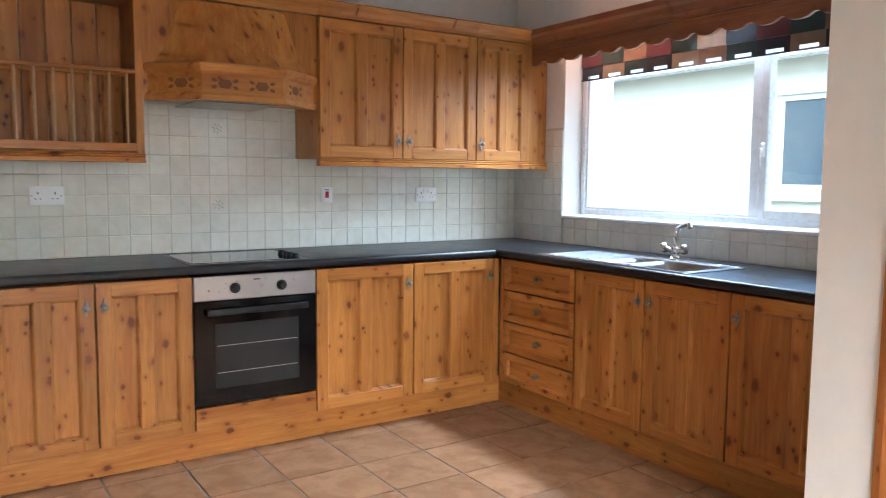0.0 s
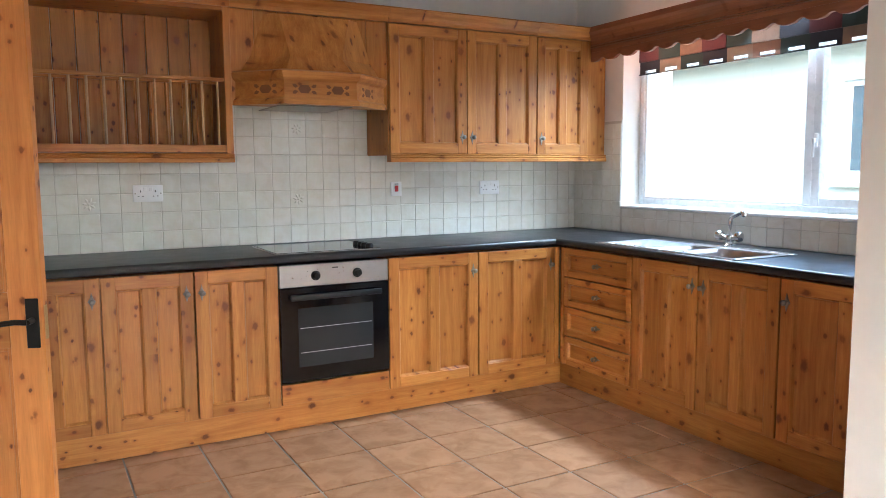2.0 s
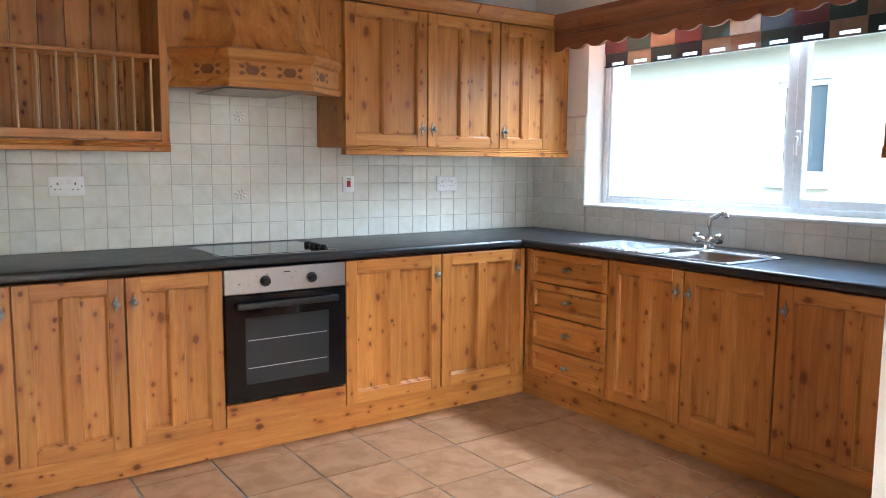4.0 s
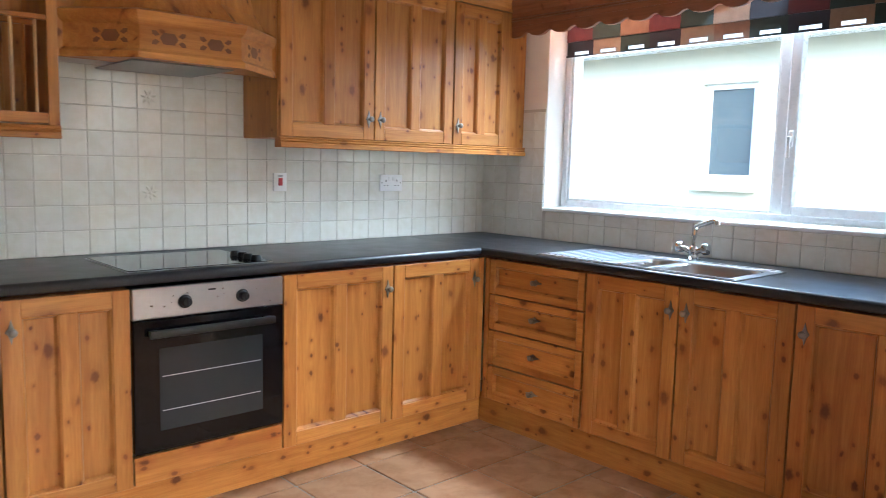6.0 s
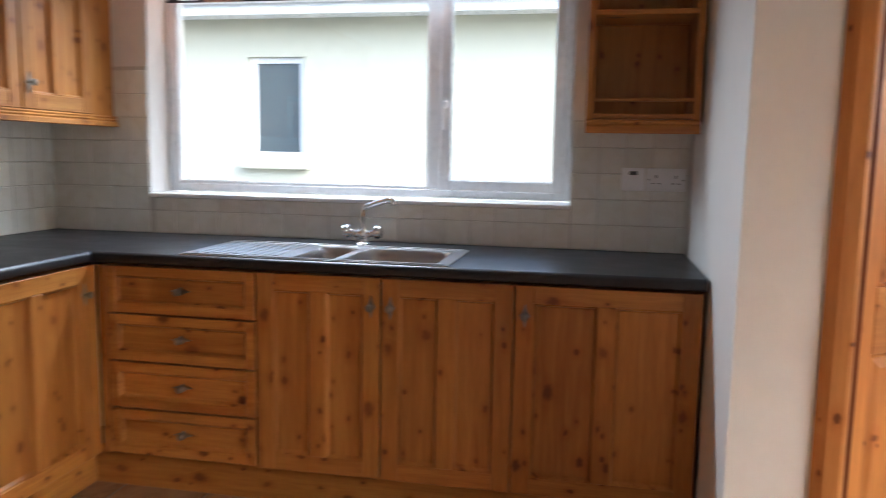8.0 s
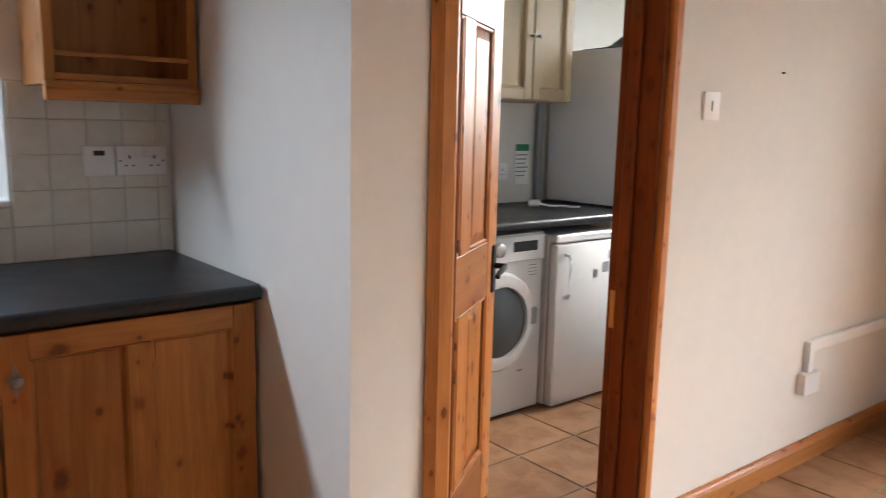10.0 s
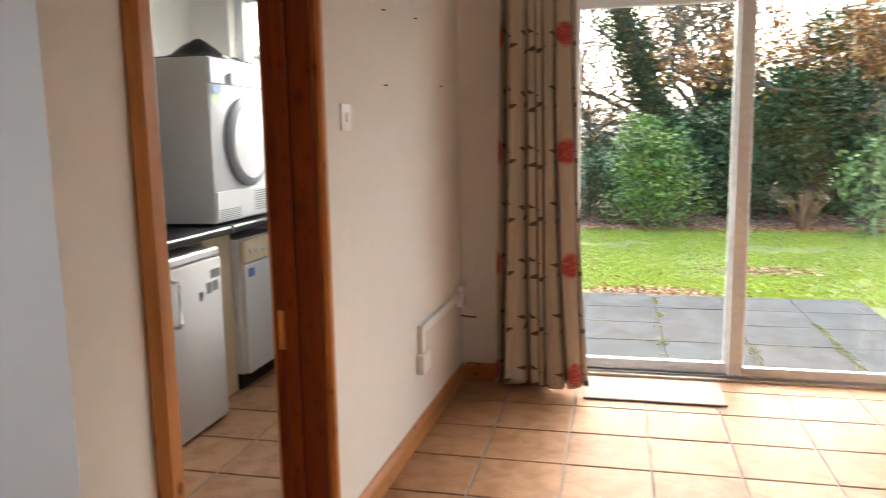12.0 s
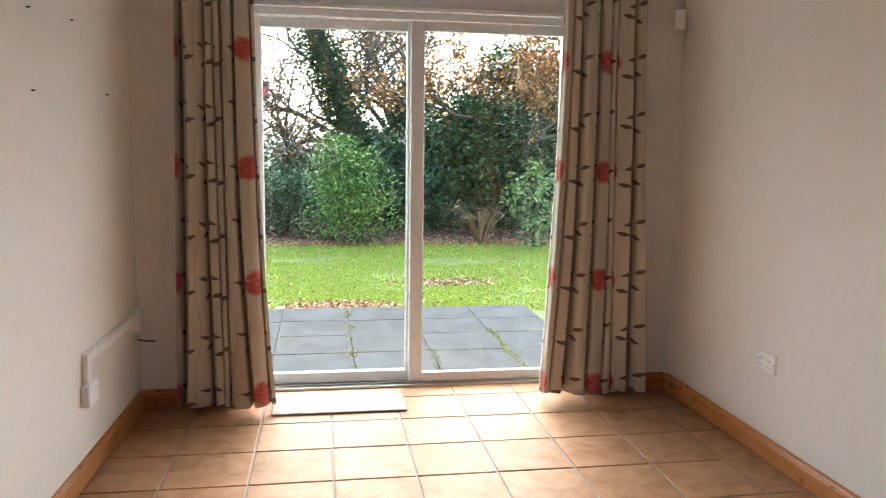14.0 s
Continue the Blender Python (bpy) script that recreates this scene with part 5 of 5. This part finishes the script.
def leaf_mesh(name, spots, size, seed, long=1.8, droop=0.3):
    """Many folded leaves; spots is a list of (centre, outward)."""
    rng = random.Random(seed)
    verts, faces = [], []
    for c, out in spots:
        s = size * rng.uniform(0.6, 1.3)
        d = Vector((rng.gauss(0, 1), rng.gauss(0, 1), rng.gauss(-droop, 0.8))) * 0.7 + Vector(out) * 0.9
        d.normalize()
        side = d.cross(Vector((rng.gauss(0, 0.5), rng.gauss(0, 0.5), 1))).normalized()
        up = side.cross(d)
        c = Vector(c)
        k = len(verts)
        verts += [c, c + d * s * long * 0.5 + side * s * 0.5, c + d * s * long, c + d * s * long * 0.5 - side * s * 0.5, c + d * s * long * 0.52 - up * s * 0.12]
        faces += [(k, k + 1, k + 4), (k + 1, k + 2, k + 4), (k + 2, k + 3, k + 4), (k + 3, k, k + 4)]
    me = bpy.data.meshes.new(name)
    me.from_pydata([tuple(v) for v in verts], [], faces)
    return me


def crown_spots(clumps, per, seed, fill=0.55):
    """Leaf places on and in a set of clumps (centre, radius)."""
    rng = random.Random(seed)
    spots = []
    for (cx, cy, cz), r in clumps:
        n = int(per * r * r)
        for _ in range(n):
            v = Vector((rng.gauss(0, 1), rng.gauss(0, 1), rng.gauss(0, 1))).normalized()
            q = r * (fill + (1 - fill) * rng.random() ** 0.5) * (1 + 0.35 * noise.noise(v * 2.3 + Vector((cx, cy, cz))))
            spots.append((Vector((cx, cy, cz)) + v * q, v))
    return spots


def branches(bm, p, d, length, r, depth, rng, tips, spread=0.55):
    """Forking tapered limbs."""
    p, d = Vector(p), Vector(d).normalized()
    steps = 3
    pts = [p]
    for _ in range(steps):
        d = (d + Vector((rng.gauss(0, 0.14), rng.gauss(0, 0.14), rng.gauss(0.03, 0.1)))).normalized()
        pts.append(pts[-1] + d * length / steps)
    for i in range(steps):
        cyl(bm, pts[i], pts[i + 1], r * (1 - 0.4 * i / steps), r * (1 - 0.4 * (i + 1) / steps), 6 if r < 0.05 else 10, False)
    tips.append(pts[-1])
    if depth == 0:
        return
    for _ in range(3 if depth > 1 else 4):
        nd = (d + Vector((rng.gauss(0, spread), rng.gauss(0, spread), rng.gauss(0.15, spread * 0.7)))).normalized()
        start = pts[rng.choice((2, 3, 3))]
        branches(bm, start, nd, length * rng.uniform(0.6, 0.85), max(0.006, r * 0.6), depth - 1, rng, tips, spread)


def bush(name, base, clumps, mat, per, size, seed, label, stems=5, long=1.8):
    rng = random.Random(seed)
    o = thing(name, pose(*base), label, "shrub")
    bm = bmesh.new()
    for i in range(stems):
        c, r = rng.choice(clumps)
        tube(bm, [(rng.gauss(0, 0.08), rng.gauss(0, 0.08), -0.02), (c[0] * 0.4 + rng.gauss(0, 0.05), c[1] * 0.4, c[2] * 0.5), (c[0], c[1], c[2])], 0.014, 6)
    part("stems", bm, M_BARK, o)
    me = leaf_mesh("crown", crown_spots(clumps, per, seed), size, seed, long)
    me.materials.append(mat)
    cr = new("crown", me)
    cr.parent = o
    return o


def heap(rng, w, d, h, n, r0, r1):
    """Clumps that fill an uneven mound."""
    out = []
    for _ in range(n):
        z = rng.random() ** 0.8
        k = math.sqrt(max(0.05, 1 - (z - 0.25) ** 2 * 1.35))
        out.append(((rng.uniform(-1, 1) * w * k, rng.uniform(-1, 1) * d * k, 0.12 + z * h * 0.86), rng.uniform(r0, r1)))
    return out


rg_ = random.Random(11)
bush("laurel_bush", (-2.45, -14.0, GZ), heap(rg_, 0.58, 0.5, 1.55, 46, 0.2, 0.36), M_LEAF, 1500, 0.045, 12, "bright green laurel bush at the lawn's edge", 8)
bush("pale_shrub", (-5.25, -13.2, GZ), heap(rg_, 0.36, 0.32, 1.4, 22, 0.12, 0.24), M_PALELEAF, 900, 0.055, 14, "pale green young shrub beside the lawn", 6)
bush("low_hedge", (-0.9, -15.3, GZ), heap(rg_, 1.15, 0.5, 0.95, 60, 0.2, 0.36), M_DARKLEAF, 1200, 0.045, 15, "low dark green hedge under bare trees", 8)
bush("evergreen_shrub", (-4.9, -16.0, GZ), heap(rg_, 1.25, 0.7, 2.4, 110, 0.28, 0.5), M_DARKLEAF, 1250, 0.055, 16, "tall dark evergreen shrub behind the lawn", 10)
bush("evergreen_shrub", (-7.4, -16.2, GZ), heap(rg_, 1.3, 0.7, 2.7, 110, 0.28, 0.5), M_DARKLEAF, 1150, 0.055, 17, "tall dark evergreen shrub by the boundary", 10)
bush("evergreen_shrub", (-3.5, -16.6, GZ), heap(rg_, 0.8, 0.6, 1.75, 60, 0.25, 0.42), M_DARKLEAF, 1250, 0.055, 18, "dark evergreen shrub behind the laurel", 8)
bush("low_hedge", (1.6, -15.5, GZ), heap(rg_, 1.4, 0.6, 1.3, 60, 0.25, 0.42), M_DARKLEAF, 900, 0.05, 19, "dark green hedge along the garden's side", 8)


def tree(name, base, d, length, r, depth, seed, label, leaves=None, per_tip=0, size=0.05, spread=0.55):
    rng = random.Random(seed)
    o = thing(name, pose(*base), label, "tree")
    bm = bmesh.new()
    tips = []
    branches(bm, (0, 0, -0.1), d, length, r, depth, rng, tips, spread)
    part("trunk", bm, M_BARK, o, smooth=True)
    if leaves:
        spots = []
        for q in tips:
            for _ in range(per_tip):
                v = Vector((rng.gauss(0, 1), rng.gauss(0, 1), rng.gauss(0, 1))).normalized()
                spots.append((q + v * 0.28 * rng.random(), v))
        me = leaf_mesh("crown", spots, size, seed, 1.5)
        me.materials.append(leaves)
        cr = new("crown", me)
        cr.parent = o
    return o


ivy = thing("ivy_clad_tree", pose(-3.35, -17.2, GZ), "leaning tree trunk clad in green and rusty ivy", "tree")
rng = random.Random(22)
LEAN = Vector((0.40, 0.05, 1.0))
bm = bmesh.new()
for i in range(8):
    cyl(bm, LEAN * (0.7 * i - 0.1), LEAN * (0.7 * (i + 1) - 0.1), 0.27 - 0.018 * i, 0.27 - 0.018 * (i + 1), 14, False)
tips = []
for i in range(9):
    branches(bm, LEAN * (1.6 + 0.42 * i), (rng.gauss(0, 1), rng.gauss(0, 0.6), 0.35), rng.uniform(0.7, 1.2), 0.05, 3, rng, tips, 0.7)
part("trunk", bm, M_BARK, ivy, smooth=True)
spots = []
for i in range(11000):
    h = rng.random() * 5.2
    a_ = rng.uniform(0, 2 * math.pi)
    rr = (0.27 - 0.02 * h) + 0.02 + 0.26 * rng.random() * max(0.1, 0.75 + 0.9 * noise.noise((a_ * 1.3, h * 2.1, 3)))
    q = LEAN * h + Vector((rr * math.cos(a_), rr * math.sin(a_), 0))
    spots.append((q, (math.cos(a_), math.sin(a_), -0.4)))
for q in tips:
    for _ in range(4):
        v = Vector((rng.gauss(0, 1), rng.gauss(0, 1), rng.gauss(0, 1))).normalized()
        spots.append((q + v * 0.2 * rng.random(), v))
me = leaf_mesh("ivy", spots, 0.055, 23, 1.2)
me.materials.append(M_IVY)
iv = new("ivy", me)
iv.parent = ivy
tree("bare_tree", (-1.7, -19.0, GZ), (0.05, 0, 1), 1.6, 0.1, 5, 32, "bare winter tree behind the laurel", M_ORANGE, 4, 0.05, 0.8)
tree("bare_tree", (-3.0, -18.6, GZ), (-0.15, 0, 1), 1.8, 0.1, 5, 34, "slim bare tree with a few tan leaves", M_ORANGE, 5, 0.05, 0.8)
tree("bare_tree", (-4.4, -22.5, GZ), (0.1, 0, 1), 2.2, 0.12, 5, 38, "bare tree in the woodland edge", M_ORANGE, 4, 0.06, 0.8)
bush("back_hedge", (-1.2, -17.2, GZ), heap(rg_, 1.3, 0.5, 1.3, 50, 0.25, 0.42), M_DARKLEAF, 900, 0.055, 46, "rough dark hedge behind the lawn", 8)
bush("back_hedge", (1.4, -18.0, GZ), heap(rg_, 1.5, 0.5, 1.6, 50, 0.25, 0.42), M_DARKLEAF, 800, 0.055, 47, "rough dark hedge by the boundary", 8)
bush("back_hedge", (-2.9, -18.4, GZ), heap(rg_, 0.9, 0.5, 1.9, 50, 0.25, 0.42), M_IVY, 800, 0.055, 48, "overgrown ivy hedge behind the laurel", 8)
tree("bare_tree", (-1.0, -18.0, GZ), (0.16, 0, 1), 1.15, 0.11, 5, 31, "bare winter tree with a few orange leaves", M_ORANGE, 3, 0.045, 0.75)
tree("bare_tree", (0.6, -19.5, GZ), (-0.1, 0, 1), 1.4, 0.12, 5, 33, "bare winter tree behind the hedge", M_ORANGE, 2, 0.045, 0.75)
tree("oak_tree", (-4.9, -15.7, GZ), (-0.05, 0, 1), 1.5, 0.12, 5, 35, "autumn tree holding tan and orange leaves", M_ORANGE, 20, 0.06, 0.7)
tree("oak_tree", (-7.4, -18.6, GZ), (0.12, 0, 1), 1.7, 0.16, 5, 36, "autumn tree holding tan and orange leaves", M_ORANGE, 8, 0.06, 0.7)
tree("bare_tree", (-2.4, -21.0, GZ), (-0.1, 0, 1), 1.9, 0.14, 5, 41, "bare tree among distant woodland", M_IVY, 2, 0.05, 0.75)
tree("bare_tree", (-3.9, -20.0, GZ), (0.05, 0, 1), 1.8, 0.13, 5, 42, "bare tree holding a few tan leaves", M_ORANGE, 3, 0.05, 0.75)
tree("bare_tree", (-9.8, -20.0, GZ), (0.1, 0, 1), 1.9, 0.16, 5, 43, "bare tree at the garden's far side", M_ORANGE, 4, 0.06, 0.7)
bush("evergreen_tree", (-6.1, -17.8, GZ), heap(rg_, 0.95, 0.7, 4.1, 110, 0.26, 0.48), M_DARKLEAF, 1000, 0.06, 44, "tall dark evergreen rising over the shrubs", 8)
bush("evergreen_tree", (-4.1, -18.6, GZ), heap(rg_, 0.6, 0.5, 3.0, 50, 0.22, 0.4), M_DARKLEAF, 1000, 0.06, 45, "dark ivy-covered tree behind the evergreens", 8)

# far woodland behind the garden
rng = random.Random(51)
spots = []
for i in range(26000):
    x = rng.uniform(-42, 28)
    y = rng.uniform(-46, -30)
    top = 2.2 + 1.6 * noise.noise((x * 0.16, y * 0.1, 1.0)) + 0.9 * noise.noise((x * 0.6, 0, 4.0))
    spots.append(((x, y, GZ + max(0.2, top) * rng.random() ** 0.7), (rng.gauss(0, 1), rng.gauss(0, 1), 0.4)))
me = leaf_mesh("far_woodland", spots, 0.22, 52, 1.3)
me.materials.append(foliage("far_foliage", (0.07, 0.08, 0.06), (0.13, 0.13, 0.09), (0.17, 0.13, 0.08)))
tagged(new("far_woodland", me), "hazy brown-green woodland beyond the garden", "woodland", kind="stuff")

# planting bed with leaf litter
bm = bmesh.new()
outline = [(-12, -26), (6, -26)]
edge = [(6 - 18 * i / 40, -13.75 - 0.35 * noise.noise((i * 0.31, 2.0, 0)) + (0.25 if i % 2 else 0) * 0.3) for i in range(41)]
prism(bm, outline + edge, GZ - 0.05, GZ + 0.012)
structure("planting_bed", bm, M_SOIL, "dark soil bed covered in fallen leaves", "flower bed")
spots = []
for i in range(16000):
    x = rng.uniform(-10, 3)
    k = rng.random()
    y = rng.uniform(-16.5, -13.3) if k < 0.5 else rng.gauss(-13.55, 0.16) if k < 0.84 else rng.uniform(-14, -8.3)
    if k > 0.9:
        a_, b_, rx, ry = rng.choice(((-2.1, -8.72, 0.55, 0.2), (-2.1, -8.72, 0.55, 0.2), (-3.35, -10.0, 0.45, 0.2), (-2.6, -8.45, 1.2, 0.06)))
        x, y = rng.gauss(a_, rx * 0.6), rng.gauss(b_, ry * 0.6)
    spots.append(((x, y, GZ + 0.02 + 0.015 * rng.random()), (rng.gauss(0, 1), rng.gauss(0, 1), 0.0)))
me = leaf_mesh("leaf_litter", spots, 0.03, 53, 1.4, 0.0)
me.materials.append(M_LITTER)
tagged(new("leaf_litter", me), "brown fallen leaves scattered on bed and lawn", "leaves", kind="stuff")


def blades(name, n, place, h0, h1, w, mat, label, category, seed):
    rng = random.Random(seed)
    verts, faces = [], []
    for _ in range(n):
        x, y, z = place(rng)
        a_ = rng.uniform(0, math.pi)
        h = rng.uniform(h0, h1)
        dx, dy = math.cos(a_) * w / 2, math.sin(a_) * w / 2
        lx, ly = rng.gauss(0, 0.45) * h, rng.gauss(0, 0.45) * h
        k = len(verts)
        verts += [(x - dx, y - dy, z), (x + dx, y + dy, z), (x + lx, y + ly, z + h)]
        faces.append((k, k + 1, k + 2))
    me = bpy.data.meshes.new(name)
    me.from_pydata(verts, [], faces)
    me.materials.append(mat)
    return tagged(new(name, me), label, category, kind="stuff")


BARE = ((-2.1, -8.72, 0.55, 0.2), (-3.35, -10.0, 0.45, 0.2), (-3.9, -11.6, 0.7, 0.3), (-1.9, -11.9, 0.5, 0.25))


def bare(x, y):
    """True on the worn, leaf-strewn patches of the lawn."""
    return any(((x - a) / rx) ** 2 + ((y - b) / ry) ** 2 < 1 + 1.6 * noise.noise((x * 4, y * 4, 3.0)) for a, b, rx, ry in BARE)


def lawn_place(rng):
    while True:
        y = -8.46 - 5.5 * rng.random() ** 1.2
        x = rng.uniform(-2.4 + (y + 2) * 0.62, 0.6 - (y + 8) * 0.18)
        if rng.random() < (0.2 if bare(x, y) else 1.0 if noise.noise((x * 0.9, y * 0.9, 7.0)) > -0.3 else 0.6):
            return x, y, GZ


blades("lawn_grass", 200000, lawn_place, 0.012, 0.028, 0.009, M_BLADE, "short mossy green lawn grass", "grass", 61)

# dried hydrangea
hy = thing("dried_hydrangea", pose(-4.5, -13.6, GZ), "dried brown hydrangea clump at the lawn's edge", "plant")
rng = random.Random(71)
bm = bmesh.new()
heads = []
for i in range(30):
    a_, l_ = rng.uniform(0, 6.28), rng.uniform(0.1, 0.42)
    q = (l_ * math.cos(a_), l_ * math.sin(a_) * 0.6, rng.uniform(0.35, 0.62))
    tube(bm, [(q[0] * 0.15, q[1] * 0.15, 0), (q[0] * 0.5, q[1] * 0.5, q[2] * 0.6), q], 0.006, 5)
    heads.append(q)
part("stalks", bm, M_DRY, hy)
me = leaf_mesh("flower_heads", crown_spots([(q, 0.065) for q in heads[:16]], 14000, 72, 0.4), 0.016, 73, 1.1)
me.materials.append(M_DRY)
fh = new("flower_heads", me)
fh.parent = hy

# patio paving
pav = structure("patio", boxes((-3.82, 3.2, -8.44, SY - 0.3, GZ - 0.2, -0.115)), M_SOIL, "grey concrete slab patio with mossy joints", "patio")
bm = bmesh.new()
box(bm, -0.4485, 0.4485, -0.2282, 0.2282, -0.03, 0.0, 0.004)
SLAB = mesh_of("paving_slab", bm, M_SLAB)
rng = random.Random(81)
for j in range(5):
    for i in range(13):
        x0, x1 = -3.815 + 0.545 * i, -3.815 + 0.545 * (i + 1)
        o = new("paving_slab", SLAB)
        o.parent = pav
        o.matrix_basis = pose((x0 + x1) / 2, -8.135 + 0.508 * j, -0.088 + rng.uniform(-0.003, 0.003), rng.uniform(-0.3, 0.3), rng.uniform(-0.3, 0.3), 0) @ Matrix.Diagonal(((x1 - x0) / 0.9, 0.508 / 0.46, 1, 1))


def joint_place(rng):
    """Moss follows a few joints, thick in places and missing in others."""
    while True:
        if rng.random() < 0.4:
            x, y = rng.uniform(-3.78, 0.5), -8.389 + 0.508 * rng.choice((1, 2, 3, 3, 4)) + rng.gauss(0, 0.008)
            if noise.noise((x * 1.7, y * 3.0, 2.0)) < 0.12:
                continue
        else:
            col, lo = rng.choice(((3, -8.3), (3, -8.3), (1, -7.5), (1, -7.5), (2, -7.0), (5, -8.3)))
            x, y = -3.815 + 0.545 * col + rng.gauss(0, 0.02), rng.uniform(lo, -6.2)
            if noise.noise((x * 2.0, y * 4.0, 5.0)) < -0.1:
                continue
        return x, y, -0.09


blades("joint_moss", 3600, joint_place, 0.004, 0.012, 0.014, M_MOSS, "yellow-green moss in the paving joints", "moss", 82)
hang = thing("hanging_feeder", pose(-1.62, -6.5, 1.62), "small red and black bird feeder hanging outside", "bird feeder")
part("body", boxes((-0.035, 0.035, -0.02, 0.02, 0.0, 0.07), bevel=0.004), plain("maroon_plastic", (0.14, 0.014, 0.03), 0.5, var=0.1), hang)
part("cap", boxes((-0.038, 0.038, -0.024, 0.024, 0.07, 0.10), bevel=0.004), M_BLACK, hang)
bm = bmesh.new()
cyl(bm, (0, 0, 0.1), (0, 0, 0.9), 0.002, n=6)
part("string", bm, M_BLACK, hang)
tagged(part("eaves_board", boxes((-5.4, 1.4, SY - 0.85, SY - 0.3, 2.5, 2.53)), M_UPVC), "white soffit board under the eaves", "soffit", kind="structure")

# ---- tiles ----
P = 0.336
bm = bmesh.new()
g = 0.004
h2 = P / 2 - g
box(bm, -h2, h2, -h2, h2, -0.008, 0.0, 0.003)
TILE = mesh_of("floor_tile", bm, M_FLOORTILE)
rng = random.Random(5)


def lay_tile(x, y, sx=1.0, sy=1.0):
    o = new("floor_tile", TILE)
    o.parent = floor
    o.matrix_basis = pose(x, y, rng.uniform(-0.0006, 0.0006), rng.uniform(-0.06, 0.06), rng.uniform(-0.06, 0.06), 0) @ Matrix.Diagonal((sx, sy, 1, 1))


for i in range(-3, 13):
    for j in range(0, 19):
        x0, x1 = -0.66 - P * i, -0.66 - P * (i - 1)
        y0, y1 = -0.997 + P * (2 - j), -0.997 + P * (3 - j)
        if j > 8:
            y0, y1 = y0 + 0.089, y1 + 0.089
        if j == 8:
            y0 += 0.089
        if j >= 8:
            x0, x1 = x0 - 0.008, x1 - 0.008
        x0, x1 = max(x0, -4.2), min(x1, 0.56)
        y0, y1 = max(y0, SY), min(y1, -0.35)
        if x1 - x0 < 0.04 or y1 - y0 < 0.04:
            continue
        if x0 > -0.56 and y1 > -2.7 and y0 > -2.75:
            continue
        lay_tile((x0 + x1) / 2, (y0 + y1) / 2, (x1 - x0) / P, (y1 - y0) / P)

T = 0.0985
bm = bmesh.new()
box(bm, -T / 2 + 0.0011, T / 2 - 0.0011, -0.008, 0.0, -T / 2 + 0.0011, T / 2 - 0.0011, 0.002)
WTILE = mesh_of("wall_tile", bm, M_WALLTILE)


def tiled(name, m, L, rects, label, z_from=0.895):
    """Grout sheet and tiles along local x on a wall; rects are (x0, x1, z0, z1)."""
    back = structure(name, boxes(*[(a, b, -0.005, -0.0005, c, d) for a, b, c, d in rects]), M_TILEGROUT, label, "wall tiles")
    back.matrix_basis = m
    nx, nz = int(L / T) + 1, 14
    for i in range(nx):
        for k in range(nz):
            x0, z0 = i * T, z_from + k * T
            for a, b, c, d in rects:
                u0, u1, w0, w1 = max(x0, a), min(x0 + T, b), max(z0, c), min(z0 + T, d)
                if u1 - u0 > 0.02 and w1 - w0 > 0.02:
                    o = new("wall_tile", WTILE)
                    o.parent = back
                    o.matrix_basis = pose((u0 + u1) / 2, 0, (w0 + w1) / 2, rng.uniform(-0.25, 0.25), 0, rng.uniform(-0.25, 0.25)) @ Matrix.Diagonal(((u1 - u0) / T, 1, (w1 - w0) / T, 1))
                    break


tiled("splashback_north", pose(-3.7, 0, 0), 3.7, [(0, 3.695, 0.895, 1.39), (1.3, 2.15, 1.39, 1.645)], "glazed cream wall tiles behind the worktop")
tiled("splashback_east", pose(0, 0, 0, 0, 0, -90), 2.71, [(0.008, 0.472, 0.895, 1.60), (0.472, 2.262, 0.895, 1.048), (2.262, 2.692, 0.895, 1.39)], "glazed cream wall tiles round the sink")

# a few tiles carry a raised spray of petals
for x, z in ((1.7245, 1.141), (0.641, 1.141), (1.7245, 1.535)):
    bm = bmesh.new()
    for k in range(7):
        a_ = 2 * math.pi * k / 7 + 0.3
        ca, sa = math.cos(a_), math.sin(a_)
        rim = [bm.verts.new((x + ca * u - sa * v, -0.0078, z + sa * u + ca * v)) for u, v in ((0.006, 0), (0.018, 0.0075), (0.032, 0.004), (0.036, 0), (0.032, -0.004), (0.018, -0.0075))]
        mid = bm.verts.new((x + ca * 0.022, -0.0135, z + sa * 0.022))
        for p, q in zip(rim, rim[1:] + rim[:1]):
            bm.faces.new((p, q, mid))
    lathe(bm, [(0.008, -0.0078), (0.006, -0.012), (0.002, -0.0135)], (x, 0, z), "y", 10)
    part("raised_flower", bm, M_WALLTILE, scene.objects["splashback_north"])
